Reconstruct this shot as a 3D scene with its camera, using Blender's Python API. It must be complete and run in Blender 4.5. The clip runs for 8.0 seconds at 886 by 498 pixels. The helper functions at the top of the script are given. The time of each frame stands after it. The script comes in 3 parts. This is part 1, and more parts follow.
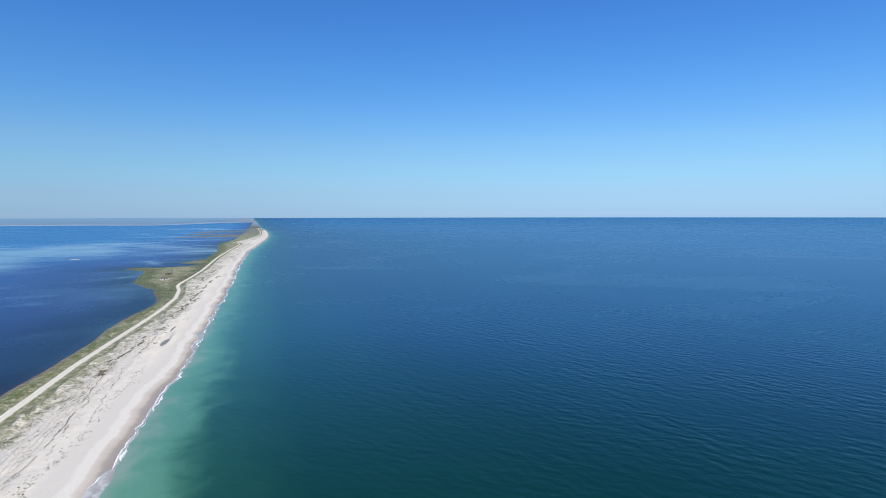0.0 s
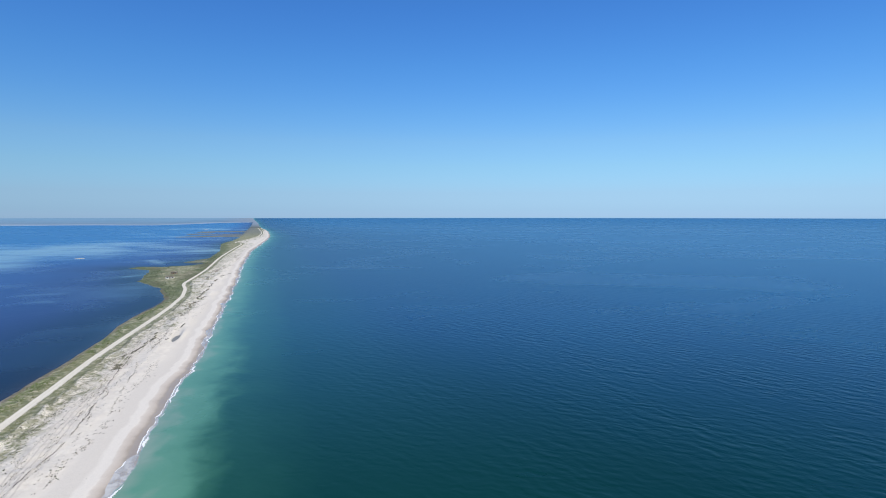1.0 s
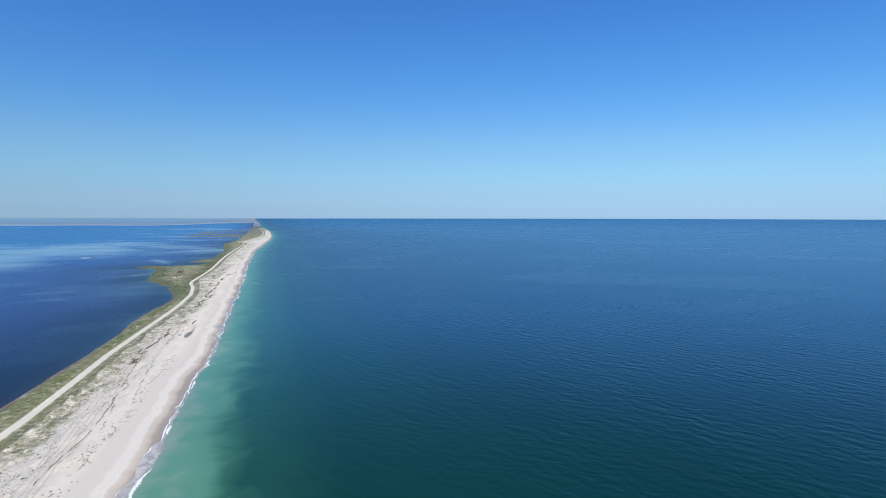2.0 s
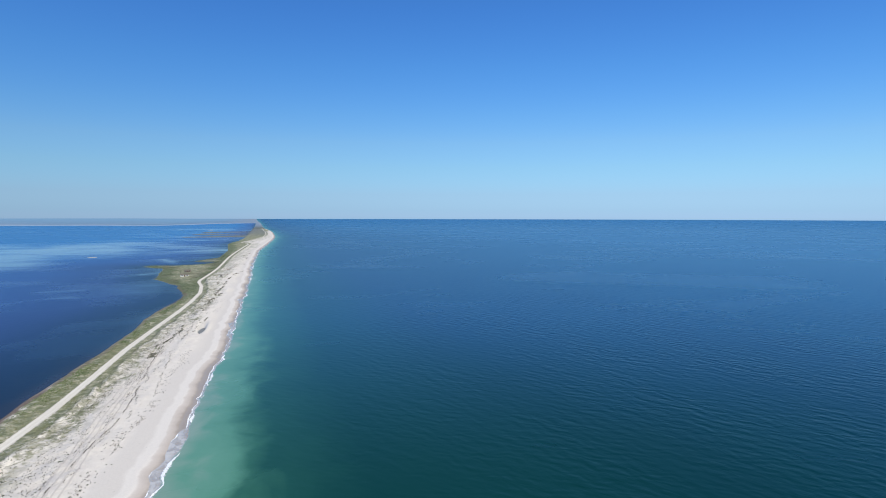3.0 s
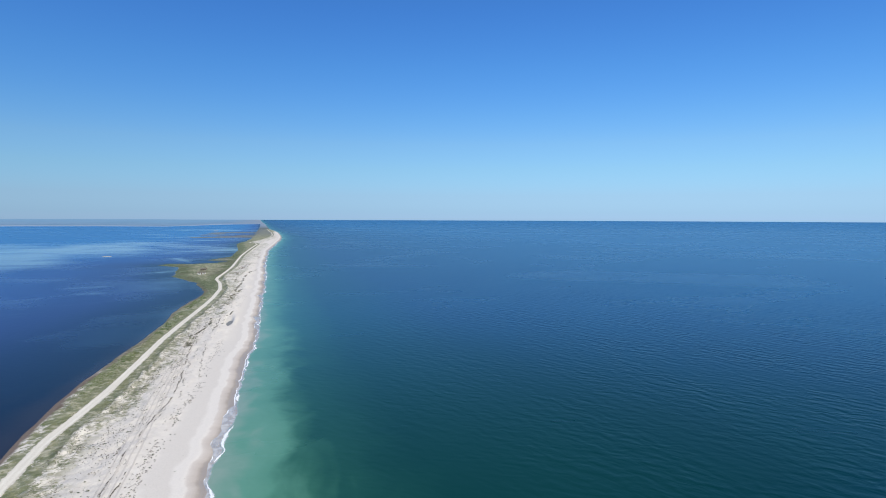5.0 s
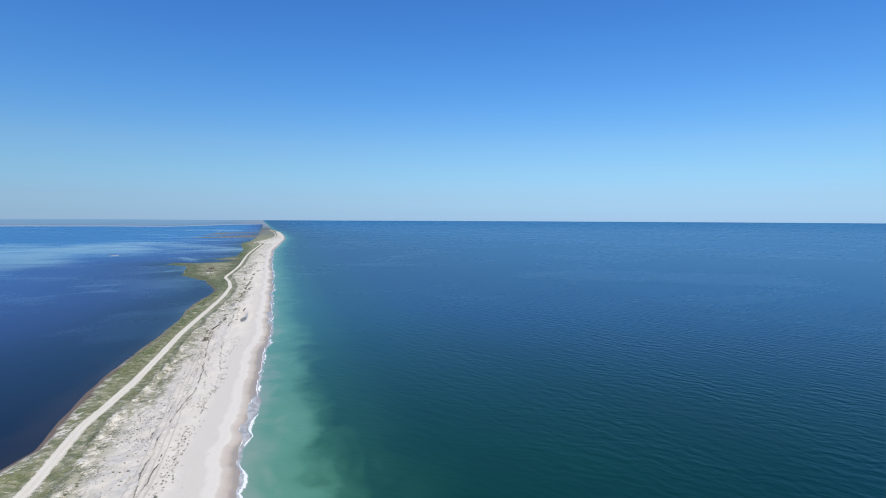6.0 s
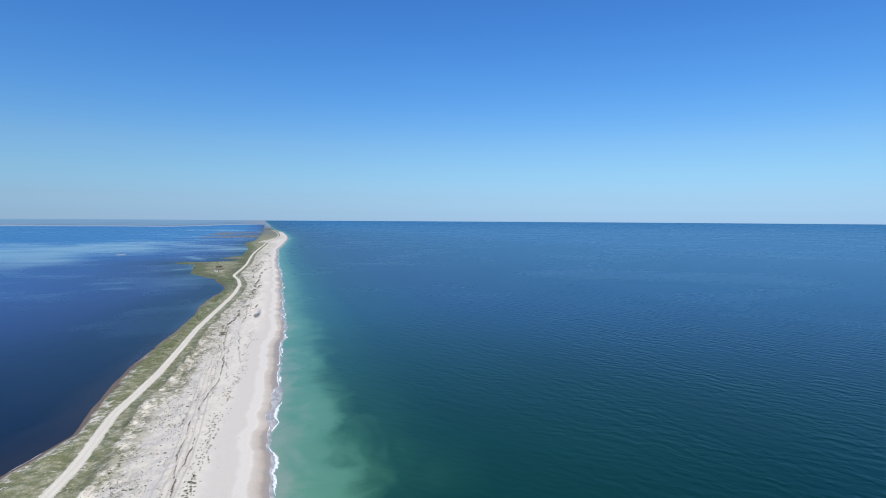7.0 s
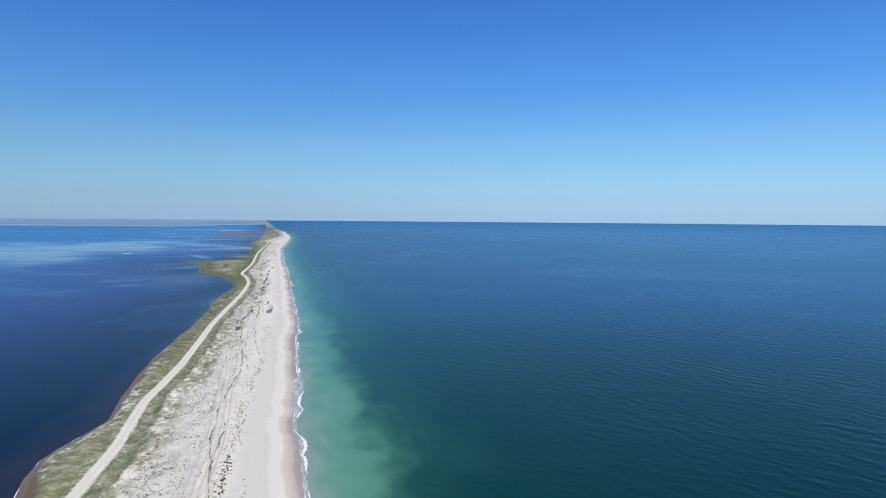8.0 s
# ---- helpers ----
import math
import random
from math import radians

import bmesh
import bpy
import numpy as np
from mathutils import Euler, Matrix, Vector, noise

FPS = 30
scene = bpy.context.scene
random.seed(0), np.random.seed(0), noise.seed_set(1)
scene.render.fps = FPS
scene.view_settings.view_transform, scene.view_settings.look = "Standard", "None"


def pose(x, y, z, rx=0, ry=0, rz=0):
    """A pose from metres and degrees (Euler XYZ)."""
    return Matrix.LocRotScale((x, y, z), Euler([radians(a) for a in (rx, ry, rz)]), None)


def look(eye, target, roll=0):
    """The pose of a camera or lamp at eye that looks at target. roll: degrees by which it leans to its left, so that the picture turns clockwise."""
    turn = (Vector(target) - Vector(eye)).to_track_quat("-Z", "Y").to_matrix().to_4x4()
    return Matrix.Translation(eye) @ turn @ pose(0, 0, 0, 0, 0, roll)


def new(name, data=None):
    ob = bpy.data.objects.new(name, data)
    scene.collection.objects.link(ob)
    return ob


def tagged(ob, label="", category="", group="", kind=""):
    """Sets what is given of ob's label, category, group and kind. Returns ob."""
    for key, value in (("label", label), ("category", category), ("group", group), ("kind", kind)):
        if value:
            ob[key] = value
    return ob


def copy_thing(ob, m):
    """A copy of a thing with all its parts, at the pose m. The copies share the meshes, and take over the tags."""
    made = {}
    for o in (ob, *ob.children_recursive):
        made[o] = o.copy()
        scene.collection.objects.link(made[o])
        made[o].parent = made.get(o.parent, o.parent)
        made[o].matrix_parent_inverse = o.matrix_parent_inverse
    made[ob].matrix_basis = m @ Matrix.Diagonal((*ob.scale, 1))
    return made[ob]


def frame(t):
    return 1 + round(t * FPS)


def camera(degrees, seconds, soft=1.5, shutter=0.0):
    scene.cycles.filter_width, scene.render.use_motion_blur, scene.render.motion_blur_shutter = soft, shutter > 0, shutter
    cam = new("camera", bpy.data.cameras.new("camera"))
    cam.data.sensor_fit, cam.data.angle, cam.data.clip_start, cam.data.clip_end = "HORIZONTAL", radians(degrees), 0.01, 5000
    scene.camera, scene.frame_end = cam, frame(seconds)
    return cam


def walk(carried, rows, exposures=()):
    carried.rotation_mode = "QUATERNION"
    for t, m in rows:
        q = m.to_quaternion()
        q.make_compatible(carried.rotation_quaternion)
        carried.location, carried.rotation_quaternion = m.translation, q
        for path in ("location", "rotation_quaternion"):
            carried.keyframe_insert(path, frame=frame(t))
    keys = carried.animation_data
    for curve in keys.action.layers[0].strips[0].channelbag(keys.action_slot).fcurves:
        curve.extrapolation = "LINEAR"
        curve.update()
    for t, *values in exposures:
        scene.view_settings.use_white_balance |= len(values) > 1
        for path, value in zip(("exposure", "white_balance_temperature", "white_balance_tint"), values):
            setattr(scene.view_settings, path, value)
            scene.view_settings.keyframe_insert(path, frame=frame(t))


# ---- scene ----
cam = camera(72.6, 8.0, soft=0.95)

# seconds; x, y, z in metres; degrees to the right of the spit's line, down, and lean
PATH = [
    (0.0, 45.55, 15.53, 64.83, 14.867, 3.294, -0.118),
    (0.5, 43.55, 11.43, 64.75, 14.892, 3.274, -0.063),
    (1.0, 41.40, 7.40, 64.61, 14.898, 3.250, -0.016),
    (1.5, 39.10, 3.42, 64.43, 14.886, 3.222, 0.022),
    (2.0, 36.66, -0.49, 64.20, 14.861, 3.193, 0.053),
    (2.5, 34.08, -4.34, 63.92, 14.823, 3.162, 0.080),
    (3.0, 31.38, -8.12, 63.59, 14.776, 3.128, 0.102),
    (3.5, 28.56, -11.83, 63.22, 14.723, 3.094, 0.122),
    (4.0, 25.63, -15.47, 62.80, 14.665, 3.060, 0.142),
    (4.5, 22.60, -19.03, 62.34, 14.605, 3.025, 0.162),
    (5.0, 19.48, -22.51, 61.83, 14.547, 2.990, 0.184),
    (5.5, 16.27, -25.91, 61.29, 14.491, 2.956, 0.210),
    (6.0, 12.98, -29.22, 60.70, 14.440, 2.925, 0.241),
    (6.5, 9.62, -32.45, 60.07, 14.399, 2.893, 0.279),
    (7.0, 6.20, -35.58, 59.40, 14.368, 2.865, 0.325),
    (7.5, 2.72, -38.62, 58.69, 14.351, 2.839, 0.381),
    (8.0, -0.80, -41.56, 57.94, 14.349, 2.816, 0.447),
]


def heading(x, y, z, right, down, lean):
    a, b = radians(right), radians(down)
    way = Vector((math.sin(a) * math.cos(b), math.cos(a) * math.cos(b), -math.sin(b)))
    return look((x, y, z), Vector((x, y, z)) + way, lean)


walk(cam, [(row[0], heading(*row[1:])) for row in PATH], [(0.0, 0.05), (1.5, 0.0), (6.5, 0.01), (8.0, -0.04)])

# ---- world and sun ----
SUN_UP, SUN_TURN = radians(50), radians(138)
world = bpy.data.worlds.new("sky")
scene.world = world
world.use_nodes = True
wn, wl = world.node_tree.nodes, world.node_tree.links
wn.clear()
sky = wn.new("ShaderNodeTexSky")
sky.sky_type = "NISHITA"
sky.sun_disc = False
sky.sun_elevation, sky.sun_rotation = SUN_UP, -SUN_TURN
sky.altitude, sky.air_density, sky.dust_density, sky.ozone_density = 1500, 1.0, 0.1, 3.0
sky_back = wn.new("ShaderNodeBackground")
sky_back.inputs["Strength"].default_value = 0.192
sky_out = wn.new("ShaderNodeOutputWorld")
# clear deep blue above, paler where the light has crossed more air: that light is redder
bands = wn.new("ShaderNodeSeparateColor")
wl.new(sky.outputs[0], bands.inputs[0])
both = wn.new("ShaderNodeMath")
both.operation = "ADD"
wl.new(bands.outputs["Red"], both.inputs[0])
wl.new(bands.outputs["Blue"], both.inputs[1])
share = wn.new("ShaderNodeMath")
share.operation = "DIVIDE"
wl.new(bands.outputs["Red"], share.inputs[0])
wl.new(both.outputs[0], share.inputs[1])
thick = wn.new("ShaderNodeMapRange")
wl.new(share.outputs[0], thick.inputs["Value"])
thick.inputs["From Min"].default_value, thick.inputs["From Max"].default_value = 0.24, 0.60
tint = wn.new("ShaderNodeValToRGB")
AIR = ((0.0, (0.225, 0.500, 0.805)), (0.04, (0.252, 0.517, 0.755)), (0.11, (0.300, 0.515, 0.675)), (0.19, (0.345, 0.500, 0.602)), (0.32, (0.326, 0.456, 0.548)), (0.59, (0.265, 0.359, 0.512)), (0.84, (0.203, 0.313, 0.535)), (0.92, (0.194, 0.305, 0.560)))
while len(tint.color_ramp.elements) < len(AIR):
    tint.color_ramp.elements.new(0.5)
for stop, (at, col) in zip(tint.color_ramp.elements, AIR):
    stop.position, stop.color = at, (*col, 1)
wl.new(thick.outputs[0], tint.inputs["Fac"])
clear_air = wn.new("ShaderNodeMix")
clear_air.data_type, clear_air.blend_type = "RGBA", "MULTIPLY"
clear_air.inputs["Factor"].default_value = 1.0
wl.new(sky.outputs[0], clear_air.inputs["A"])
wl.new(tint.outputs["Color"], clear_air.inputs["B"])
wl.new(clear_air.outputs["Result"], sky_back.inputs["Color"])
wl.new(sky_back.outputs[0], sky_out.inputs["Surface"])

lamp = bpy.data.lights.new("sun", "SUN")
lamp.energy, lamp.angle, lamp.color = 4.45, radians(0.53), (1.0, 0.94, 0.80)
sun = new("sun", lamp)
sun.matrix_world = look((0, 0, 0), (-math.sin(SUN_TURN) * math.cos(SUN_UP), -math.cos(SUN_TURN) * math.cos(SUN_UP), -math.sin(SUN_UP)))

# ---- plan: the spit runs along y, open sea to +x, lagoon to -x ----
RIM, RIM_Z, CENTRE = 4880.0, 38.5, (22.0, -12.0)
SEA_Y = [-5000, 60, 84, 100, 131, 147, 165, 180, 207, 250, 320, 370, 440, 520, 630, 760, 880, 1138, 1300, 1450, 1640, 1850, 2030, 2430, 2720, 3015, 3420, 3820, 4180, 4580, 5000]
SEA_X = [0, 1, 2, 1.5, 1, 1.3, 2.4, 3.5, 2, 3, 4.4, 2.6, 1.6, 0.5, -2, -7, -9, -12, -6, -2, 4, 6, 2, -11, -29, -54, -76, -96, -117, -152, -185]
LAG_Y = [-5000, 60, 97, 107, 117, 125, 136, 145, 168, 194, 219, 266, 305, 350, 395, 444, 465, 490, 530, 600, 830, 850, 991, 1143, 1293, 1420, 1500, 1590, 1800, 2310, 3264, 4230, 5000]
LAG_X = [-60, -53, -55, -57.5, -58.5, -57, -54, -51.5, -53, -54.5, -54.8, -53.2, -51.8, -49.6, -51.2, -49.4, -46.2, -45, -49, -54, -58, -60, -65, -67, -80, -90, -88, -80, -78, -92, -120, -150, -240]
ROAD_Y = [-400, 60, 96, 121, 140, 160, 179, 207, 250, 300, 350, 414, 456, 515, 565, 598, 618, 652, 709, 760, 941, 985, 1121, 1200, 1380, 1425, 1470, 1500, 1575, 1700, 1886, 2100, 2428, 2599, 2928, 3373]
ROAD_X = [-46, -45, -43.5, -42.5, -43.5, -44.5, -43, -41.5, -41, -41, -39, -36, -34.8, -35.3, -40.5, -47, -48.2, -47.2, -46, -45.5, -49.5, -50, -49, -48, -44.5, -50, -64, -65, -54, -42, -29, -27, -38, -49, -65, -90]
PENINSULA = [(-44, 500), (-52, 535), (-63, 577), (-78, 608), (-93, 648), (-99, 690), (-102, 738), (-112, 775), (-138, 808), (-130, 816), (-112, 819), (-98, 811), (-86, 824), (-72, 830), (-62, 845), (-40, 850), (-40, 500)]
HEADLAND = [(-50, 852), (-62, 868), (-78, 872), (-90, 888), (-83, 906), (-71, 940), (-62, 990), (-50, 990)]
# calm streaks on the lagoon: from, to, half width, how calm
CALM = [(-165, 492, -133, 513, 8, 0.65), (-166, 554, -140, 561, 8, 0.55), (-140, 940, -108, 855, 10, 0.9), (-116, 700, -101, 716, 6, 1.0), (-334, 1480, -85, 1205, 100, 1.0), (-280, 1240, -100, 1090, 40, 0.7), (-420, 640, -330, 700, 16, 0.2), (-420, 2300, -180, 2500, 70, 0.5), (-240, 1700, -120, 1620, 40, 0.8), (-330, 1960, -150, 1860, 60, 0.8), (-420, 3000, -160, 2800, 130, 0.8)]


def lattice(ix, iy, seed):
    n = (ix.astype(np.int64) * 374761393 + iy.astype(np.int64) * 668265263 + seed * 1442695041) & 0xFFFFFFFF
    n = ((n ^ (n >> 13)) * 1274126177) & 0xFFFFFFFF
    return ((n ^ (n >> 16)) & 0xFFFF) / 65535.0


def grain(x, y, size, seed=0, octaves=3):
    """Smooth noise from 0 to 1 on arrays, size in metres."""
    x, y = np.asarray(x, float) / size, np.asarray(y, float) / size
    total, weight, amount = 0.0, 0.0, 1.0
    for k in range(octaves):
        ix, iy = np.floor(x), np.floor(y)
        fx, fy = x - ix, y - iy
        fx, fy = fx * fx * (3 - 2 * fx), fy * fy * (3 - 2 * fy)
        a = lattice(ix, iy, seed + k) * (1 - fx) + lattice(ix + 1, iy, seed + k) * fx
        b = lattice(ix, iy + 1, seed + k) * (1 - fx) + lattice(ix + 1, iy + 1, seed + k) * fx
        total, weight = total + amount * (a * (1 - fy) + b * fy), weight + amount
        x, y, amount = x * 2.03 + 11.7, y * 2.03 + 5.3, amount * 0.5
    return total / weight


def step(a, b, v):
    k = np.clip((np.asarray(v, float) - a) / (b - a), 0, 1)
    return k * k * (3 - 2 * k)


def sea_x(y):
    y = np.asarray(y, float)
    cusp = (grain(y, 0 * y, 13, 41, 2) - 0.5) * 2.6 + (grain(y, 0 * y, 4, 43, 2) - 0.5) * 0.8
    return np.interp(y, SEA_Y, SEA_X) + cusp


def lag_x(y):
    y = np.asarray(y, float)
    return np.interp(y, LAG_Y, LAG_X) + (grain(y, 0 * y, 30, 51, 3) - 0.5) * 2.4


def road_x(y):
    y = np.asarray(y, float)
    return sum(np.interp(y + d, ROAD_Y, ROAD_X) for d in (-5, -2.5, 0, 2.5, 5)) / 5


def mid_x(y):
    return (np.interp(y, SEA_Y, SEA_X) + np.maximum(np.interp(y, LAG_Y, LAG_X), np.interp(y, SEA_Y, SEA_X) - 70)) / 2


def inside(x, y, corners):
    """Signed distance to an outline, positive inside."""
    hit, near = np.zeros(x.shape, bool), np.full(x.shape, 1e9)
    for (ax, ay), (bx, by) in zip(corners, corners[1:] + corners[:1]):
        cross = ((ay > y) != (by > y)) & (x < (bx - ax) * (y - ay) / (by - ay + 1e-9) + ax)
        hit ^= cross
        k = np.clip(((x - ax) * (bx - ax) + (y - ay) * (by - ay)) / ((bx - ax) ** 2 + (by - ay) ** 2), 0, 1)
        near = np.minimum(near, np.hypot(x - ax - k * (bx - ax), y - ay - k * (by - ay)))
    return np.where(hit, near, -near)


def rise(x, y):
    """The far rim of the sheet lifts gently to the height of the true horizon."""
    k = np.clip((np.hypot(x - CENTRE[0], y - CENTRE[1]) - 3200) / (RIM - 3200), 0, 1)
    return RIM_Z * k * k


def banks(x, y):
    """Two bare shell banks that just break the lagoon's surface; metres inside them."""
    wob = (grain(x, y, 9, 63, 3) - 0.5) * 1.6
    near = 4.5 * (1 - np.hypot((x + 249) / 6.5, (y - 1006) / 9)) + wob
    far = 6 * (1 - np.hypot((x + 278) / 11, (y - 2790) / 45)) + wob
    return np.maximum(near, far)


def lagoonward(x, y, islets=True):
    """Metres of land between a place and the lagoon's edge, negative in the lagoon."""
    wob = (grain(x, y, 22, 61, 5) - 0.5) * 9 + (grain(x, y, 6, 67, 3) - 0.5) * 3
    d = x - lag_x(y)
    d = np.maximum(d, inside(x, y, PENINSULA) + wob * 0.9)
    d = np.maximum(d, inside(x, y, HEADLAND) + wob * 0.8)
    if not islets:
        return d
    marsh = (grain(x / 2.2, y, 55, 71, 5) - 0.54) * 150 * step(1850, 1960, y) * step(2560, 2350, y) * step(-275, -170, x) * step(-60, -80, x)
    d = np.where(marsh > 0.4, np.maximum(d, marsh), d)
    return np.maximum(d, banks(x, y))


def calm_at(x, y):
    """Where the lagoon lies sheltered and smooth: one wide reach and several streaks."""
    wob = grain(x, y * 0.6, 120, 151, 4) - 0.5
    fine = grain(x * 0.5, y, 26, 153, 4) - 0.5
    wide = step(610, 880, y + 300 * wob + 0.35 * (x + 300)) * step(1750, 1100, y + 600 * wob) * step(-190, -350, x + 160 * wob)
    wisp = grain(x * 0.16, y, 30, 157, 4) - 0.5
    out = wide * np.clip(0.84 + 0.55 * wisp + 0.35 * fine, 0, 1)
    for ax, ay, bx, by, half, amount in CALM:
        k = np.clip(((x - ax) * (bx - ax) + (y - ay) * (by - ay)) / ((bx - ax) ** 2 + (by - ay) ** 2), 0, 1)
        d = np.hypot(x - ax - k * (bx - ax), y - ay - k * (by - ay)) / half + 3 * fine
        out = np.maximum(out, 0.75 * amount * step(1.8, -0.6, d))
    lee = 0.12 * step(8, 0, -lagoonward(x, y, False) + 9 * fine) * step(210, 300, y) * step(1000, 700, y)
    return np.clip(np.maximum(out, lee), 0, 1)


def sedge_at(x, y, dl):
    """Dark sedge fringing the marshy point; its dry middle stays tan."""
    edge = dl + 16 * (grain(x, y, 26, 35, 4) - 0.5)
    return step(20, 9, edge) * step(430, 560, y) * step(1700, 1400, y) * step(1.0, -1.5, x - road_x(y))


def land(x, y):
    """Height of the ground and its covers: grass, wet sand, mud."""
    ds, dl = sea_x(y) - x, lagoonward(x, y)
    dr = np.abs(x - road_x(y))
    beach = np.where(ds > 0, 1.35 * (1 - np.exp(-np.maximum(ds, 0) / 5.0)) + 0.42 * np.exp(-((ds - 8.0) / 1.5) ** 2), 0.09 * ds)
    lagside = np.where(dl > 0, 0.9 * (1 - np.exp(-np.maximum(dl, 0) / 4.0)), 0.12 * dl)
    z = np.minimum(beach, lagside)
    near = step(3000, 1500, y)
    on = step(14, 23, ds) * step(2, 7, dl) * near
    bumps = (grain(x, y * 0.6, 5, 5, 4) - 0.42) * 1.5 * on * step(2.6, 5, dr)
    ridge = 1.0 * np.exp(-((x - road_x(y) - 6.6 - 3 * (grain(y, 0 * y, 30, 7) - 0.5)) / 1.5) ** 2) * (0.15 + 1.5 * grain(x, y * 0.8, 3.2, 9, 3) ** 1.5) * on
    z = z + np.maximum(bumps, -0.35) + ridge
    dune = step(270, 350, y) * step(1100, 800, y) * step(10, 17, ds) * step(4, 10, x - road_x(y))
    z = z + dune * (0.5 + 2.6 * (grain(x + 0.3 * y, 0.45 * y - 0.2 * x, 11, 87, 4) - 0.35))
    hollow = np.exp(-(((x + 13.9 + 0.03 * (y - 352)) / 2.3) ** 2 + ((y - 353) / 20) ** 2) ** 2)
    pit = np.exp(-(((x + 12.9) / 1.75) ** 2 + ((y - 343) / 9.5) ** 2) ** 2)
    z = z + 0.8 * np.exp(-((x + 10.4) / 1.2) ** 2 - ((y - 346) / 14) ** 2)
    z = np.where(hollow > 0.02, np.maximum(z - 0.9 * hollow - 1.4 * pit, 0.3), z)
    z = np.maximum(z - 2.5 * step(3000, 3300, y), -6)
    # covers
    patch, clump = grain(x, y * 0.55, 9, 15, 4), grain(x + 0.35 * y, y * 0.5 - 0.2 * x, 3.2, 17, 3)
    side = x - road_x(y)
    back = step(1.2, 2.0, dr) * np.maximum(step(1.0, 2.5, dl), step(225, 265, y) * step(-0.5, 0.4, dl))
    west = step(0.5, -1.5, side)
    belt = step(7.2, 5.0, side + 3 * (patch - 0.5))
    reach = 11 + 6 * step(180, 330, y) + 9 * step(450, 900, y) + 9 * (patch - 0.5)
    east = (1 - west) * step(reach + 5, reach - 2, side) * step(9, 16, ds)
    green = back * (west * (0.52 + 0.75 * patch + 0.25 * step(200, 260, y) + 0.35 * step(440, 520, y)) + east * (0.16 + 0.50 * belt + 0.28 * step(0.32, 0.66, clump) + 0.3 * (patch - 0.5)))
    bare = step(0.42, 0.62, grain(x + 0.5 * y, y - 0.5 * x, 2.6, 19, 4)) * step(8, 3.5, dl) * step(1.2, 2.2, dl) * step(235, 205, y) * step(92, 112, y) * west
    green = green * (1 - 0.5 * bare)
    run = ds + (grain(y, 0 * y, 14, 25, 3) - 0.5) * 2.6
    face = run + 1.7 * (grain(x * 3, y * 0.25, 6, 29, 3) - 0.5)
    wet = step(3.4, 1.6, run)
    peat = 0.35 * step(520, 600, y) * step(1000, 880, y) * west * step(0.35, 0.65, grain(x, y * 0.7, 18, 31, 4)) * step(1, 5, dl)
    green = np.maximum(green, 0.9 * step(1700, 1800, y) * step(-70, -80, x))
    green = np.maximum(green, 0.9 * step(2450, 2650, y) * step(2, 12, ds))
    mud = step(3.3, 1.3, dl + (grain(x, y, 12, 27, 4) - 0.5) * 5.0 - 1.2 * step(122, 100, y)) * step(20, 8, dl) * (0.55 + 0.45 * step(260, 215, y)) * (1 - 0.65 * step(520, 640, y)) * step(1600, 1300, y)
    # pit and hollow: shade of the bank painted into the sand, with some damp
    shade_haze_damp = step(0.25, 0.7, pit + 0.25 * (patch - 0.5)) + 0.22 * step(0.3, 0.8, hollow)
    # far marsh is wet and also greyed as painted haze; the headland just greyer
    shade_haze_damp = np.maximum(shade_haze_damp, np.maximum(0.8 * step(1700, 1800, y) * step(-72, -84, x), 0.45 * step(845, 860, y) * step(1010, 960, y) * step(-56, -64, x)))
    # far spit: haze put into the ground colour as grey
    shade_haze_damp = np.maximum(shade_haze_damp, 0.6 * step(1600, 2400, y) * step(14, 30, ds))
    wide = 17 + 7 * (patch - 0.5) + 6 * (clump - 0.5)
    sparse = (1 - west) * step(4.5, 6.5, side) * step(wide, wide - 9, side) * step(9, 14, ds) * step(1300, 900, y) * (1 - step(0.02, 0.3, hollow))
    sedge = 0.8 * sedge_at(x, y, dl)
    open_sand = banks(x, y) > -3
    green, mud, shade_haze_damp = np.where(open_sand, 0, green), np.where(open_sand, 0, mud), np.where(open_sand, 0.45, shade_haze_damp)
    return z + rise(x, y), green, wet, np.maximum(mud, peat), step(14, 23, ds) * (1 - west * 0.3), shade_haze_damp, sparse, sedge, np.clip(np.minimum(face, run), -2, 40)


def height(x, y):
    return land(np.array([float(x)]), np.array([float(y)]))[0][0]


# ---- materials ----
def material(name):
    m = bpy.data.materials.new(name)
    m.use_nodes = True
    n, l = m.node_tree.nodes, m.node_tree.links
    return m, n, l, n["Principled BSDF"]


def coords(n, l, scale=(1, 1, 1), turn=0.0):
    """Places in metres, turned first, then stretched."""
    g, first, then = n.new("ShaderNodeNewGeometry"), n.new("ShaderNodeMapping"), n.new("ShaderNodeMapping")
    first.inputs["Rotation"].default_value = (0, 0, turn)
    then.inputs["Scale"].default_value = scale
    l.new(g.outputs["Position"], first.inputs["Vector"])
    l.new(first.outputs[0], then.inputs["Vector"])
    return then.outputs[0]


def tex(n, l, vec, scale, detail=4, rough=0.55, warp=0.0):
    t = n.new("ShaderNodeTexNoise")
    t.inputs["Scale"].default_value, t.inputs["Detail"].default_value = scale, detail
    t.inputs["Roughness"].default_value, t.inputs["Distortion"].default_value = rough, warp
    l.new(vec, t.inputs["Vector"])
    return t.outputs["Fac"]


